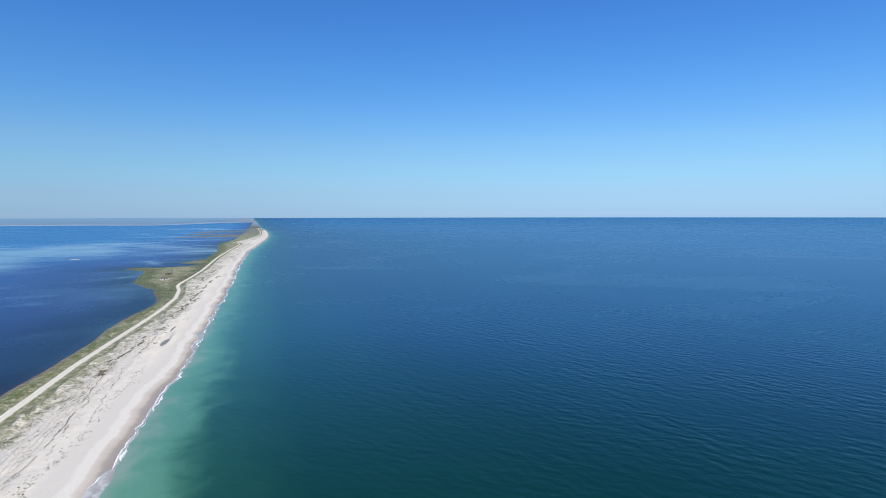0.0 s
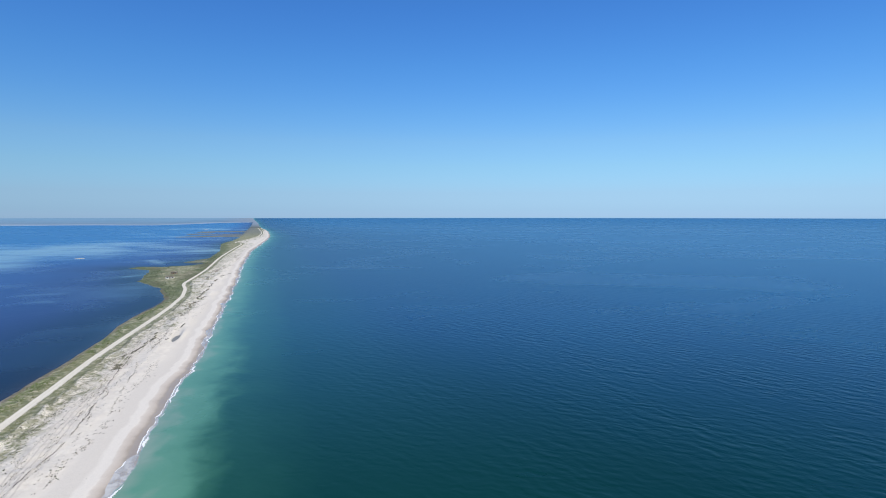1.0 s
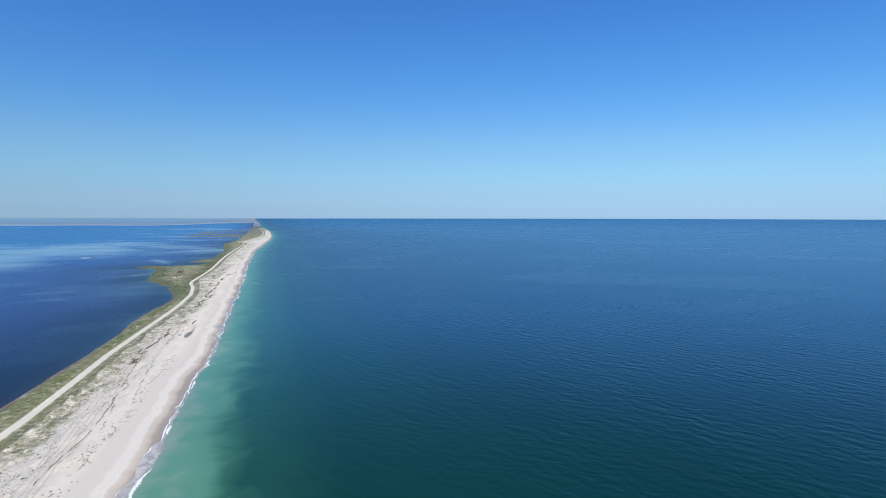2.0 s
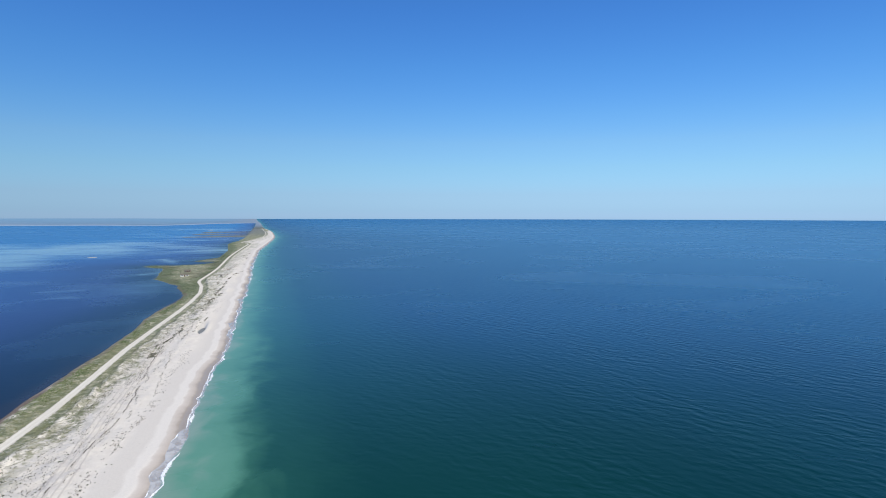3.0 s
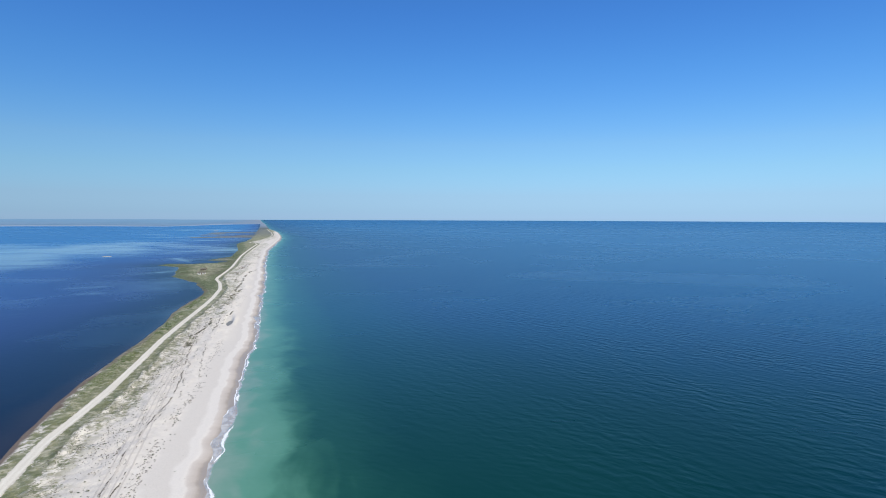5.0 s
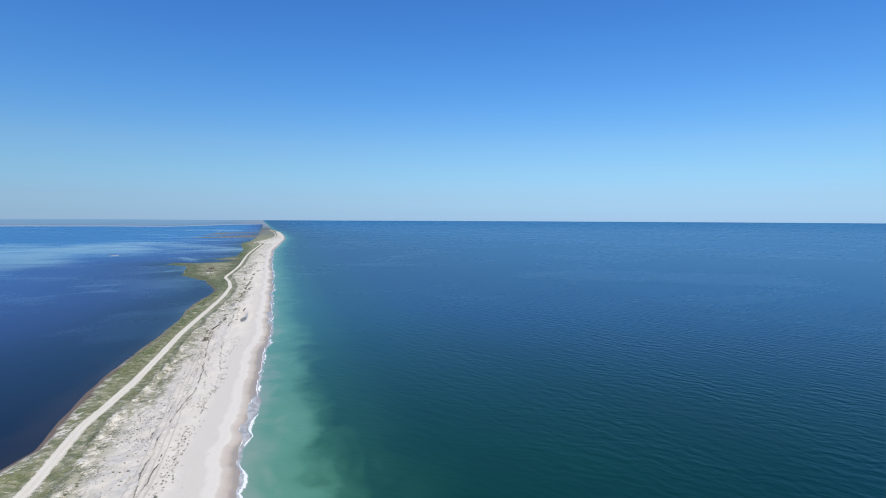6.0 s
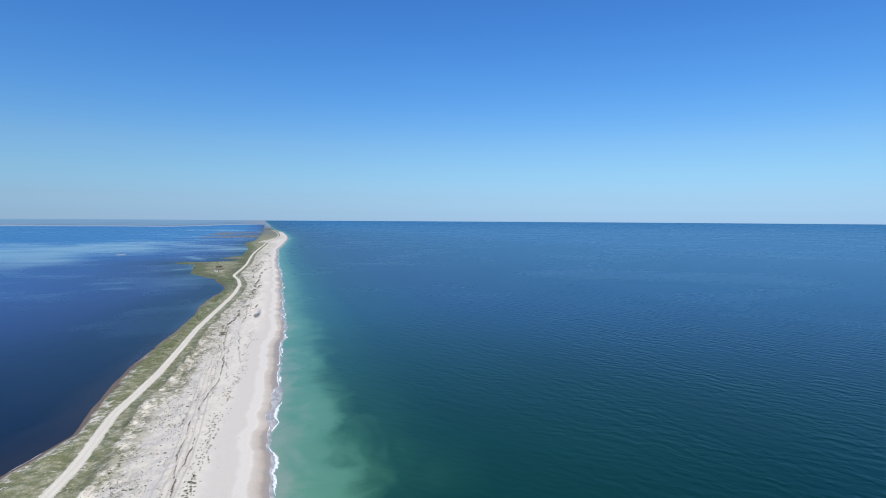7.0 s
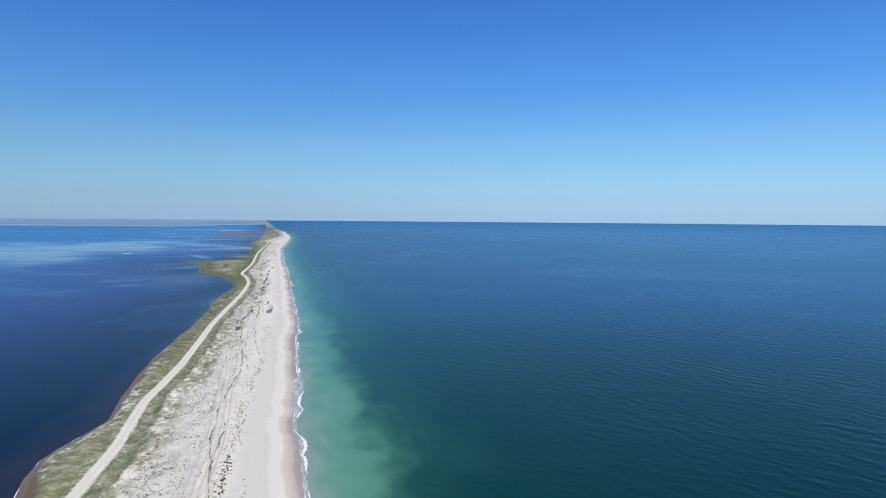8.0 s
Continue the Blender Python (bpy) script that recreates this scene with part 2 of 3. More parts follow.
def crests(n, l, turn, length, bend):
    """Long parallel waves of that length in metres, bent a little along their crests."""
    t = n.new("ShaderNodeTexWave")
    t.wave_type, t.bands_direction, t.wave_profile = "BANDS", "X", "SIN"
    t.inputs["Scale"].default_value, t.inputs["Distortion"].default_value = 0.314 / length, bend
    t.inputs["Detail"].default_value, t.inputs["Detail Scale"].default_value = 2.0, 1.5
    l.new(coords(n, l, (1, 1, 1), turn), t.inputs["Vector"])
    return t.outputs["Fac"]


def ramp(n, l, fac, *stops):
    r = n.new("ShaderNodeValToRGB")
    while len(r.color_ramp.elements) < len(stops):
        r.color_ramp.elements.new(0.5)
    for e, (p, c) in zip(r.color_ramp.elements, stops):
        e.position, e.color = p, (*c, 1) if isinstance(c, tuple) else (c, c, c, 1)
    l.new(fac, r.inputs["Fac"])
    return r.outputs["Color"]


def mix(n, l, fac, a, b, mode="MIX"):
    m = n.new("ShaderNodeMix")
    m.data_type, m.blend_type = "RGBA", mode
    for v, s in ((fac, m.inputs["Factor"]), (a, m.inputs["A"]), (b, m.inputs["B"])):
        if isinstance(v, (int, float)):
            s.default_value = v
        elif isinstance(v, tuple):
            s.default_value = (*v, 1)
        else:
            l.new(v, s)
    return m.outputs["Result"]


def calc(n, l, op, a, b=0.0, c=0.0):
    m = n.new("ShaderNodeMath")
    m.operation = op
    for v, s in zip((a, b, c), m.inputs):
        if isinstance(v, (int, float)):
            s.default_value = v
        else:
            l.new(v, s)
    return m.outputs[0]


def attr(n, name):
    a = n.new("ShaderNodeAttribute")
    a.attribute_name = name
    return a.outputs["Fac"]


def bump(n, l, height, distance, normal=None, strength=1.0):
    b = n.new("ShaderNodeBump")
    b.inputs["Distance"].default_value, b.inputs["Strength"].default_value = distance, strength
    l.new(height, b.inputs["Height"])
    if normal is not None:
        l.new(normal, b.inputs["Normal"])
    return b.outputs[0]


def ground_material():
    m, n, l, p = material("sand_and_grass")
    v = coords(n, l)
    fine, mid, wide = tex(n, l, v, 3.0, 5), tex(n, l, v, 0.35, 5), tex(n, l, v, 0.05, 4)
    sand = ramp(n, l, mid, (0.30, (0.61, 0.562, 0.49)), (0.55, (0.648, 0.599, 0.523)), (0.75, (0.685, 0.638, 0.56)))
    sand = mix(n, l, ramp(n, l, fine, (0.52, 0.0), (0.75, 0.20)), sand, (0.44, 0.39, 0.33))
    long = tex(n, l, coords(n, l, (1, 0.06, 1)), 0.6, 4)
    sand = mix(n, l, ramp(n, l, long, (0.52, 0.0), (0.70, 0.13)), sand, (0.54, 0.45, 0.365))
    grass = ramp(n, l, mid, (0.28, (0.115, 0.135, 0.060)), (0.48, (0.205, 0.21, 0.120)), (0.66, (0.43, 0.40, 0.285)))
    grass = mix(n, l, ramp(n, l, wide, (0.48, 0.0), (0.68, 0.5)), grass, (0.095, 0.13, 0.045))
    grass = mix(n, l, attr(n, "sedge"), grass, ramp(n, l, mid, (0.35, (0.075, 0.105, 0.042)), (0.65, (0.125, 0.150, 0.068))))
    spot = tex(n, l, coords(n, l, (1, 0.6, 1), 0.5), 1.1, 3)
    edge = calc(n, l, "ADD", attr(n, "green"), calc(n, l, "MULTIPLY", calc(n, l, "SUBTRACT", fine, 0.5), 1.0))
    edge = calc(n, l, "ADD", edge, calc(n, l, "MULTIPLY", calc(n, l, "SUBTRACT", spot, 0.5), 1.6))
    wet = attr(n, "wet")
    shore = calc(n, l, "DIVIDE", calc(n, l, "ADD", attr(n, "shore"), calc(n, l, "MULTIPLY", calc(n, l, "SUBTRACT", mid, 0.5), 1.2)), 15.5)
    beach = ramp(n, l, shore, (0.0, (0.31, 0.265, 0.225)), (0.13, (0.35, 0.30, 0.25)), (0.19, (0.47, 0.41, 0.35)), (0.30, (0.565, 0.505, 0.44)), (0.345, (0.68, 0.628, 0.552)), (0.50, (0.685, 0.635, 0.558)), (0.56, (0.615, 0.564, 0.491)), (0.85, (0.62, 0.57, 0.497)))
    beach = mix(n, l, 1.0, beach, ramp(n, l, fine, (0.35, 0.94), (0.65, 1.03)), "MULTIPLY")
    sand = mix(n, l, ramp(n, l, shore, (0.84, 1.0), (1.0, 0.0)), sand, beach)
    lumps = tex(n, l, coords(n, l, (1, 0.55, 1), 0.45), 0.42, 4, 0.6, 0.6)
    sparse = attr(n, "sparse")
    sand = mix(n, l, mix(n, l, 1.0, ramp(n, l, lumps, (0.44, 0.0), (0.55, 0.85)), sparse, "MULTIPLY"), sand, ramp(n, l, mid, (0.35, (0.245, 0.24, 0.155)), (0.65, (0.37, 0.35, 0.26))))
    sand = mix(n, l, mix(n, l, 1.0, ramp(n, l, lumps, (0.36, 0.8), (0.44, 0.0)), sparse, "MULTIPLY"), sand, (0.73, 0.68, 0.575))
    col = mix(n, l, ramp(n, l, edge, (0.32, 0.0), (0.58, 1.0)), sand, grass)
    col = mix(n, l, ramp(n, l, attr(n, "mud"), (0.1, 0.0), (0.9, 0.92)), col, ramp(n, l, fine, (0.3, (0.085, 0.055, 0.038)), (0.7, (0.16, 0.115, 0.08))))
    # grey tone: painted pit shade, painted far haze, and truly wet ground
    col = mix(n, l, ramp(n, l, attr(n, "shade_haze_damp"), (0.1, 0.0), (0.9, 0.9)), col, (0.125, 0.142, 0.148))
    l.new(col, p.inputs["Base Color"])
    l.new(ramp(n, l, wet, (0.4, 0.92), (0.95, 0.45)), p.inputs["Roughness"])
    h = calc(n, l, "ADD", calc(n, l, "MULTIPLY", mid, 1.6), calc(n, l, "MULTIPLY", fine, 0.45))
    l.new(bump(n, l, calc(n, l, "MULTIPLY", h, ramp(n, l, attr(n, "hummock"), (0.0, 0.04), (1.0, 1.0))), 0.52), p.inputs["Normal"])
    return m


def water_material(name, stops, plume, waves, rough, slicks, gloss, reach=(), cloud_size=0.06, weed=0.0):
    """stops: the water's colour in metres from the shore, distant haze and sky sheen painted into the far ones; reach
    the same further along the coast; slicks: how much smoother the calm streaks are.
    """
    m, n, l, p = material(name)
    near = attr(n, "offshore")
    billow = tex(n, l, coords(n, l, (1, 0.62, 1), 0.1), cloud_size, 4, 0.48, 1.2)
    puff = tex(n, l, coords(n, l, (1, 0.8, 1), -0.25), cloud_size * 3.0, 4, 0.5, 1.2)
    cloud = calc(n, l, "ADD", calc(n, l, "MULTIPLY", billow, 0.84), calc(n, l, "MULTIPLY", puff, 0.16))
    off = calc(n, l, "ADD", near, calc(n, l, "MULTIPLY", calc(n, l, "SUBTRACT", cloud, 0.5), plume))
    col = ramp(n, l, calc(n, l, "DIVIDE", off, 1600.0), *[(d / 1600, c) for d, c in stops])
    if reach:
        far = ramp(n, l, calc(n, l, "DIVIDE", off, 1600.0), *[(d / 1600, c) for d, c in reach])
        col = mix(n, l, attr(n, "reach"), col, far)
    drift = tex(n, l, coords(n, l, (1, 0.4, 1), 0.3), 0.012, 4)
    patches = calc(n, l, "MULTIPLY", ramp(n, l, drift, (0.35, 0.0), (0.65, 0.5)), attr(n, "fetch"))
    col = mix(n, l, patches, col, mix(n, l, 1.0, col, (0.72, 0.80, 0.90), "MULTIPLY"))
    if weed:
        bed = tex(n, l, coords(n, l, (1, 0.35, 1), 0.25), 0.09, 5, 0.6, 0.8)
        shoal = ramp(n, l, calc(n, l, "DIVIDE", near, 40.0), (0.0, 1.0), (0.25, 0.8), (0.8, 0.0))
        col = mix(n, l, mix(n, l, 1.0, ramp(n, l, bed, (0.50, 0.0), (0.68, weed)), shoal, "MULTIPLY"), col, (0.024, 0.021, 0.026))
    l.new(col, p.inputs["Base Color"])
    p.inputs["IOR"].default_value = 1.333
    p.inputs["Specular IOR Level"].default_value = gloss
    p.inputs["Specular Tint"].default_value = (0.14, 0.93, 1.0, 1)
    turn = radians(-33)
    long = tex(n, l, coords(n, l, (1, 0.55, 1), turn - 0.12), 0.135, 2, 0.5, 1.1)
    swell = tex(n, l, coords(n, l, (1, 0.50, 1), turn + 0.05), 0.30, 2, 0.5, 0.8)
    chop = tex(n, l, coords(n, l, (1, 0.55, 1), turn + 0.25), 0.75, 3, 0.5, 0.5)
    ripple = tex(n, l, coords(n, l, (1, 0.70, 1), turn - 0.3), 2.0, 3, 0.6)
    trains = [calc(n, l, "MULTIPLY", crests(n, l, turn + off_turn, length, bend), tall * waves) for off_turn, length, bend, tall in ((0.0, 5.8, 9.0, 0.105), (0.34, 4.7, 9.0, 0.085), (-0.32, 4.1, 9.0, 0.075), (0.10, 7.9, 7.0, 0.085))]
    group = tex(n, l, coords(n, l, (1, 0.6, 1), turn + 0.6), 0.022, 3, 0.55)
    sets = ramp(n, l, group, (0.34, 0.45), (0.64, 1.25))
    big = calc(n, l, "ADD", calc(n, l, "MULTIPLY", long, 0.26 * waves), calc(n, l, "MULTIPLY", swell, 0.30 * waves))
    for train in trains:
        big = calc(n, l, "ADD", big, train)
    small = calc(n, l, "ADD", calc(n, l, "MULTIPLY", chop, 0.10 * waves), calc(n, l, "MULTIPLY", ripple, 0.026 * waves))
    h = calc(n, l, "MULTIPLY", calc(n, l, "SUBTRACT", calc(n, l, "ADD", big, small), 0.52 * waves), sets)
    relief = n.new("ShaderNodeBump")
    l.new(h, relief.inputs["Height"])
    relief.inputs["Distance"].default_value = 1.0
    streak = tex(n, l, coords(n, l, (0.85, 1, 1), 0.10), 0.0055, 4, 0.5, 1.2)
    gust = tex(n, l, coords(n, l, (0.5, 1, 1), -0.2), 0.02, 4, 0.6)
    calm = calc(n, l, "ADD", calc(n, l, "MULTIPLY", streak, 0.6), calc(n, l, "MULTIPLY", gust, 0.3))
    still = attr(n, "calm")
    calm = calc(n, l, "ADD", calm, calc(n, l, "MULTIPLY", still, 0.42))
    lee = ramp(n, l, calc(n, l, "DIVIDE", off, 400.0), (0.02, 0.10), (0.15, 0.24), (0.36, 0.58), (0.80, 1.0))
    lee = calc(n, l, "MULTIPLY", lee, attr(n, "fetch"))
    l.new(calc(n, l, "MULTIPLY", lee, calc(n, l, "SUBTRACT", 1.0, calc(n, l, "MULTIPLY", still, 0.6))), relief.inputs["Strength"])
    l.new(ramp(n, l, calm, (0.46, rough), (0.82, rough - slicks)), p.inputs["Roughness"])
    l.new(relief.outputs[0], p.inputs["Normal"])
    return m


MAT = {
    "ground": ground_material(),
    # the brightening far blues carry sky reflection and horizon haze as colour
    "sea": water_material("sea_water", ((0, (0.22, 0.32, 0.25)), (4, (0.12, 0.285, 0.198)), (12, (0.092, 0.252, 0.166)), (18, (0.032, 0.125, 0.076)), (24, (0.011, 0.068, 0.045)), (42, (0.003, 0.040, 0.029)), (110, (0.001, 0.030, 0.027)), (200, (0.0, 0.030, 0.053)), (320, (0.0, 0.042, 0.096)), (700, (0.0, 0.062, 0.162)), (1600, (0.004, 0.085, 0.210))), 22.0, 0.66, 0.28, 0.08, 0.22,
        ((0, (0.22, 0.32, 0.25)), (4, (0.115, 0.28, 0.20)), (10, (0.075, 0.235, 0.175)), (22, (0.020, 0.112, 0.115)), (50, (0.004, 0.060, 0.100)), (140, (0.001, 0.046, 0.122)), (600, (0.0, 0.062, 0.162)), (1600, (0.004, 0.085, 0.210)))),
    # the paler outer stops hold distance haze and reflected sky as colour
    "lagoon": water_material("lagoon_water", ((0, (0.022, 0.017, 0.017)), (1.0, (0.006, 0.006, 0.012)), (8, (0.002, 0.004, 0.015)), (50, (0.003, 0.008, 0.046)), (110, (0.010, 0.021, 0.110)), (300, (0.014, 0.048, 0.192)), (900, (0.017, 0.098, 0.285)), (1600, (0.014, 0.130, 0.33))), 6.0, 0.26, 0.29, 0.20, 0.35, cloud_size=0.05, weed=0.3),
}


def plain(name, *cols, scale=2.0, rough=0.9, relief=0.02):
    m, n, l, p = material(name)
    f = tex(n, l, coords(n, l), scale, 5)
    k = len(cols) - 1
    l.new(ramp(n, l, f, *[(0.32 + 0.36 * i / max(k, 1), c) for i, c in enumerate(cols)]), p.inputs["Base Color"])
    p.inputs["Roughness"].default_value = rough
    l.new(bump(n, l, f, relief), p.inputs["Normal"])
    return m


# ---- the sheet of ground, the sea and the lagoon ----
def spaced(*runs):
    out = []
    for a, b, d in runs:
        out.extend(np.arange(a, b, d))
    return np.array(out + [runs[-1][1]], float)


def sheet(name, mat, xs, ys, measure_at):
    """A grid cut to a round rim; measure_at gives z and named layers."""
    X, Y = xs, ys
    r = np.hypot(X - CENTRE[0], Y - CENTRE[1])
    k = np.minimum(1, RIM / np.maximum(r, 1))
    out = r > RIM
    X, Y = CENTRE[0] + (X - CENTRE[0]) * k, CENTRE[1] + (Y - CENTRE[1]) * k
    z, layers = measure_at(X, Y)
    rows, cols = X.shape
    i = np.arange(rows * cols).reshape(rows, cols)
    f = np.stack([i[:-1, :-1], i[:-1, 1:], i[1:, 1:], i[1:, :-1]], -1).reshape(-1, 4)
    o = out.ravel()
    f = f[~o[f].all(1)]
    used = np.zeros(rows * cols, bool)
    used[f] = True
    idx = np.cumsum(used) - 1
    pts = np.stack([X, Y, z], -1).reshape(-1, 3)[used]
    me = bpy.data.meshes.new(name)
    me.from_pydata(pts.tolist(), [], idx[f].tolist())
    for key, vals in layers.items():
        me.attributes.new(key, "FLOAT", "POINT").data.foreach_set("value", np.ascontiguousarray(vals.ravel()[used], np.float32))
    me.polygons.foreach_set("use_smooth", np.ones(len(me.polygons), bool))
    me.materials.append(mat)
    return new(name, me)


ROWS_Y = np.concatenate([-spaced((110, 200, 30), (200, 1000, 200), (1000, 4980, 660))[::-1], spaced((-80, 60, 1.5), (60, 165, 0.5), (165, 330, 0.8), (330, 700, 1.6), (700, 1500, 4), (1500, 2600, 10), (2600, 5000, 60))])
fine_x = spaced((-62, 9, 0.5))
cols_x = np.concatenate([-spaced((160, 300, 3.5), (300, 400, 20), (400, 1000, 85), (1000, 5000, 200))[::-1], spaced((-156, -62.1, 2))[:-1], fine_x, spaced((10, 40, 3), (40, 200, 40), (200, 5000, 480))])


def ground_at(x, y):
    z, green, wet, mud, hummock, shade_haze_damp, sparse, sedge, shore = land(x, y)
    return z, {"green": green, "wet": wet, "mud": mud, "hummock": hummock, "shade_haze_damp": shade_haze_damp, "sparse": sparse, "sedge": sedge, "shore": shore}


def sea_tint_at(x, y):
    """Metres from the shore, stretched with distance to paint reflected sky and haze into the colour."""
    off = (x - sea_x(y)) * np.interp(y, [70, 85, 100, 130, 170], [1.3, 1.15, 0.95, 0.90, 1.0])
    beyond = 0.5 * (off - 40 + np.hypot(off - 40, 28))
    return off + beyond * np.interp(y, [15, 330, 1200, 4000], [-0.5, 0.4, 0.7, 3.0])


def fetch_at(x, y):
    """Short steep waves near this stretch of coast; far out they merge into plain roughness."""
    return np.interp(np.hypot(x - CENTRE[0], y - CENTRE[1]), [150, 350, 600, 900, 1300], [1.0, 1.0, 0.55, 0.12, 0.0])


gx, gy = np.meshgrid(cols_x, ROWS_Y)
tagged(sheet("ground", MAT["ground"], gx, gy, ground_at), "pale sand spit with grass belts and sandy bed under the water", "ground", kind="structure")

u_sea = np.concatenate([spaced((0, 24, 6), (24, 90, 1.5), (90, 300, 15), (300, 5100, 160))])
ux, uy = np.meshgrid(u_sea, ROWS_Y[::2])
tagged(sheet("sea", MAT["sea"], ux + mid_x(uy), uy, lambda x, y: (rise(x, y), {"offshore": sea_tint_at(x, y), "reach": step(130, 400, y), "fetch": fetch_at(x, y)})), "rippled open sea, turquoise along the beach and deep blue beyond", "sea", kind="structure")
u_lag = -np.concatenate([spaced((0, 14, 7), (14, 140, 2), (140, 400, 8), (400, 900, 25), (900, 5100, 150))])[::-1]
ux, uy = np.meshgrid(u_lag, ROWS_Y[::2])
# offshore grows with y, so far water takes the painted haze and sheen
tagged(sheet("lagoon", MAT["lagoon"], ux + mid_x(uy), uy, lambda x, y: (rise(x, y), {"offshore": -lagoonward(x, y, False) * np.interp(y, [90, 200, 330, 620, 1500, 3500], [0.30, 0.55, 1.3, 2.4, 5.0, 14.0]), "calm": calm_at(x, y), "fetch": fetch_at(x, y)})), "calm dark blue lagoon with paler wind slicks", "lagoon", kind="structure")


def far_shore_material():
    """Distance: a flat steppe, the haze of kilometres of air painted into its colour."""
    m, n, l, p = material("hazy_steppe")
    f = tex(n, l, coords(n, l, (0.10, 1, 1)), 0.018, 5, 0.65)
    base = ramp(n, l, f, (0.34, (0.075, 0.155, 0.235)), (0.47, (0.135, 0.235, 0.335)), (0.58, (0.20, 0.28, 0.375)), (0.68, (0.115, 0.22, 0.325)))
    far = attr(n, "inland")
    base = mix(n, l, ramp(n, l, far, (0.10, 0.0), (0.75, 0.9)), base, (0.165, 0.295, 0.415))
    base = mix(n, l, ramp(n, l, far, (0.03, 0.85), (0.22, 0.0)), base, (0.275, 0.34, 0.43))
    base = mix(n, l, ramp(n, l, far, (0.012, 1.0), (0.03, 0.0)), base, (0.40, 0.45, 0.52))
    # the spit's far end goes from olive to painted haze
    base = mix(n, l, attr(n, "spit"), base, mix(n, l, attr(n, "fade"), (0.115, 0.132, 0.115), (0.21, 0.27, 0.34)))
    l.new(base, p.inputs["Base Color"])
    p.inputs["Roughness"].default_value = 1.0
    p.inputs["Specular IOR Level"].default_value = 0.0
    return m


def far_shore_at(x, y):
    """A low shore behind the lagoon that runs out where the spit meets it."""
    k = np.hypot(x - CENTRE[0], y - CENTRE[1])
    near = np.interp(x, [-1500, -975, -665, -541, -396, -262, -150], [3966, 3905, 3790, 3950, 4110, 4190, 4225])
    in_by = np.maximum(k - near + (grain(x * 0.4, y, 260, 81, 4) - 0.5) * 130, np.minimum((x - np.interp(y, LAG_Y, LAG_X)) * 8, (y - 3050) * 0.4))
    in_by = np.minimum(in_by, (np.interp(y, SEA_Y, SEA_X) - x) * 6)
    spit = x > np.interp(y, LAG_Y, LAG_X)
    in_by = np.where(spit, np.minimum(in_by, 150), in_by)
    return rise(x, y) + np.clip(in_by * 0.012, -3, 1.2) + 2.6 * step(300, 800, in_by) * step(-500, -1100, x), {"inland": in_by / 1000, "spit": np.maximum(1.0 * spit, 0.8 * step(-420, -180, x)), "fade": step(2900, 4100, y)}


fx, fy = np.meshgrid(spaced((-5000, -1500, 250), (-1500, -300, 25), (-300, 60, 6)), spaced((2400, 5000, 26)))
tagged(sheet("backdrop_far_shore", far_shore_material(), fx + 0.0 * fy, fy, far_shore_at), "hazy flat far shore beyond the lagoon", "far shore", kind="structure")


# ---- road ----
def ribbon(name, mat, ys, centre, offsets, lift, wobble=0.0, seed=0, layer=None, narrow=1.0):
    """A strip laid on the ground along y; offsets across it in metres."""
    cx = centre(ys)
    slope = np.gradient(cx, ys)
    nx, ny = 1 / np.hypot(1, slope), -slope / np.hypot(1, slope)
    offsets = offsets[None, :] * np.interp(ys, [60, 200, 450], [1.0, 1.0, narrow])[:, None]
    X = cx[:, None] + nx[:, None] * offsets
    Y = ys[:, None] + ny[:, None] * offsets
    X = X + (grain(X * 0 + offsets * 3, Y, 3.0, seed, 3) - 0.5) * 2 * wobble
    z = land(X, Y)[0] + lift
    rows, cols = X.shape
    i = np.arange(rows * cols).reshape(rows, cols)
    f = np.stack([i[:-1, :-1], i[:-1, 1:], i[1:, 1:], i[1:, :-1]], -1).reshape(-1, 4)
    me = bpy.data.meshes.new(name)
    me.from_pydata(np.stack([X, Y, z], -1).reshape(-1, 3).tolist(), [], f.tolist())
    if layer is not None:
        me.attributes.new("across", "FLOAT", "POINT").data.foreach_set("value", np.tile(layer, rows).astype(np.float32))
    me.polygons.foreach_set("use_smooth", np.ones(len(me.polygons), bool))
    me.materials.append(mat)
    return new(name, me)


def road_material():
    m, n, l, p = material("packed_sand_road")
    v = coords(n, l)
    f, w = tex(n, l, v, 2.5, 5), tex(n, l, coords(n, l, (1, 0.1, 1)), 0.8, 4)
    base = ramp(n, l, f, (0.3, (0.58, 0.52, 0.42)), (0.7, (0.69, 0.64, 0.535)))
    rut = ramp(n, l, attr(n, "across"), (0.0, 0.0), (1.0, 0.8))
    base = mix(n, l, mix(n, l, 1.0, rut, ramp(n, l, w, (0.35, 0.3), (0.6, 1.0)), "MULTIPLY"), base, (0.75, 0.71, 0.61))
    l.new(base, p.inputs["Base Color"])
    p.inputs["Roughness"].default_value = 0.95
    l.new(bump(n, l, f, 0.08), p.inputs["Normal"])
    return m


road_y = spaced((-400, -80, 20), (-80, 330, 0.8), (330, 900, 2.5), (900, 3200, 6))
tagged(ribbon("road", road_material(), road_y, road_x, np.array([-1.4, -1.25, -1.0, -0.75, -0.4, 0, 0.4, 0.75, 1.0, 1.25, 1.4]), 0.07, 0.30, 3, np.array([0, 0.1, 0.7, 1, 0.5, 0.1, 0.5, 1, 0.7, 0.1, 0]), 0.78), "pale packed sand track with two worn wheel lines", "dirt road", kind="structure")


# ---- wheel tracks on the beach ----
def track_x(shift):
    return lambda y: np.interp(y, [60, 90, 119, 141, 200, 260, 330], [-22.6, -22.2, -21.6, -22.4, -25.5, -27.5, -29.5]) + shift


track_mat = plain("pressed_sand", (0.49, 0.445, 0.385), (0.57, 0.52, 0.46), scale=1.2, relief=0.03)
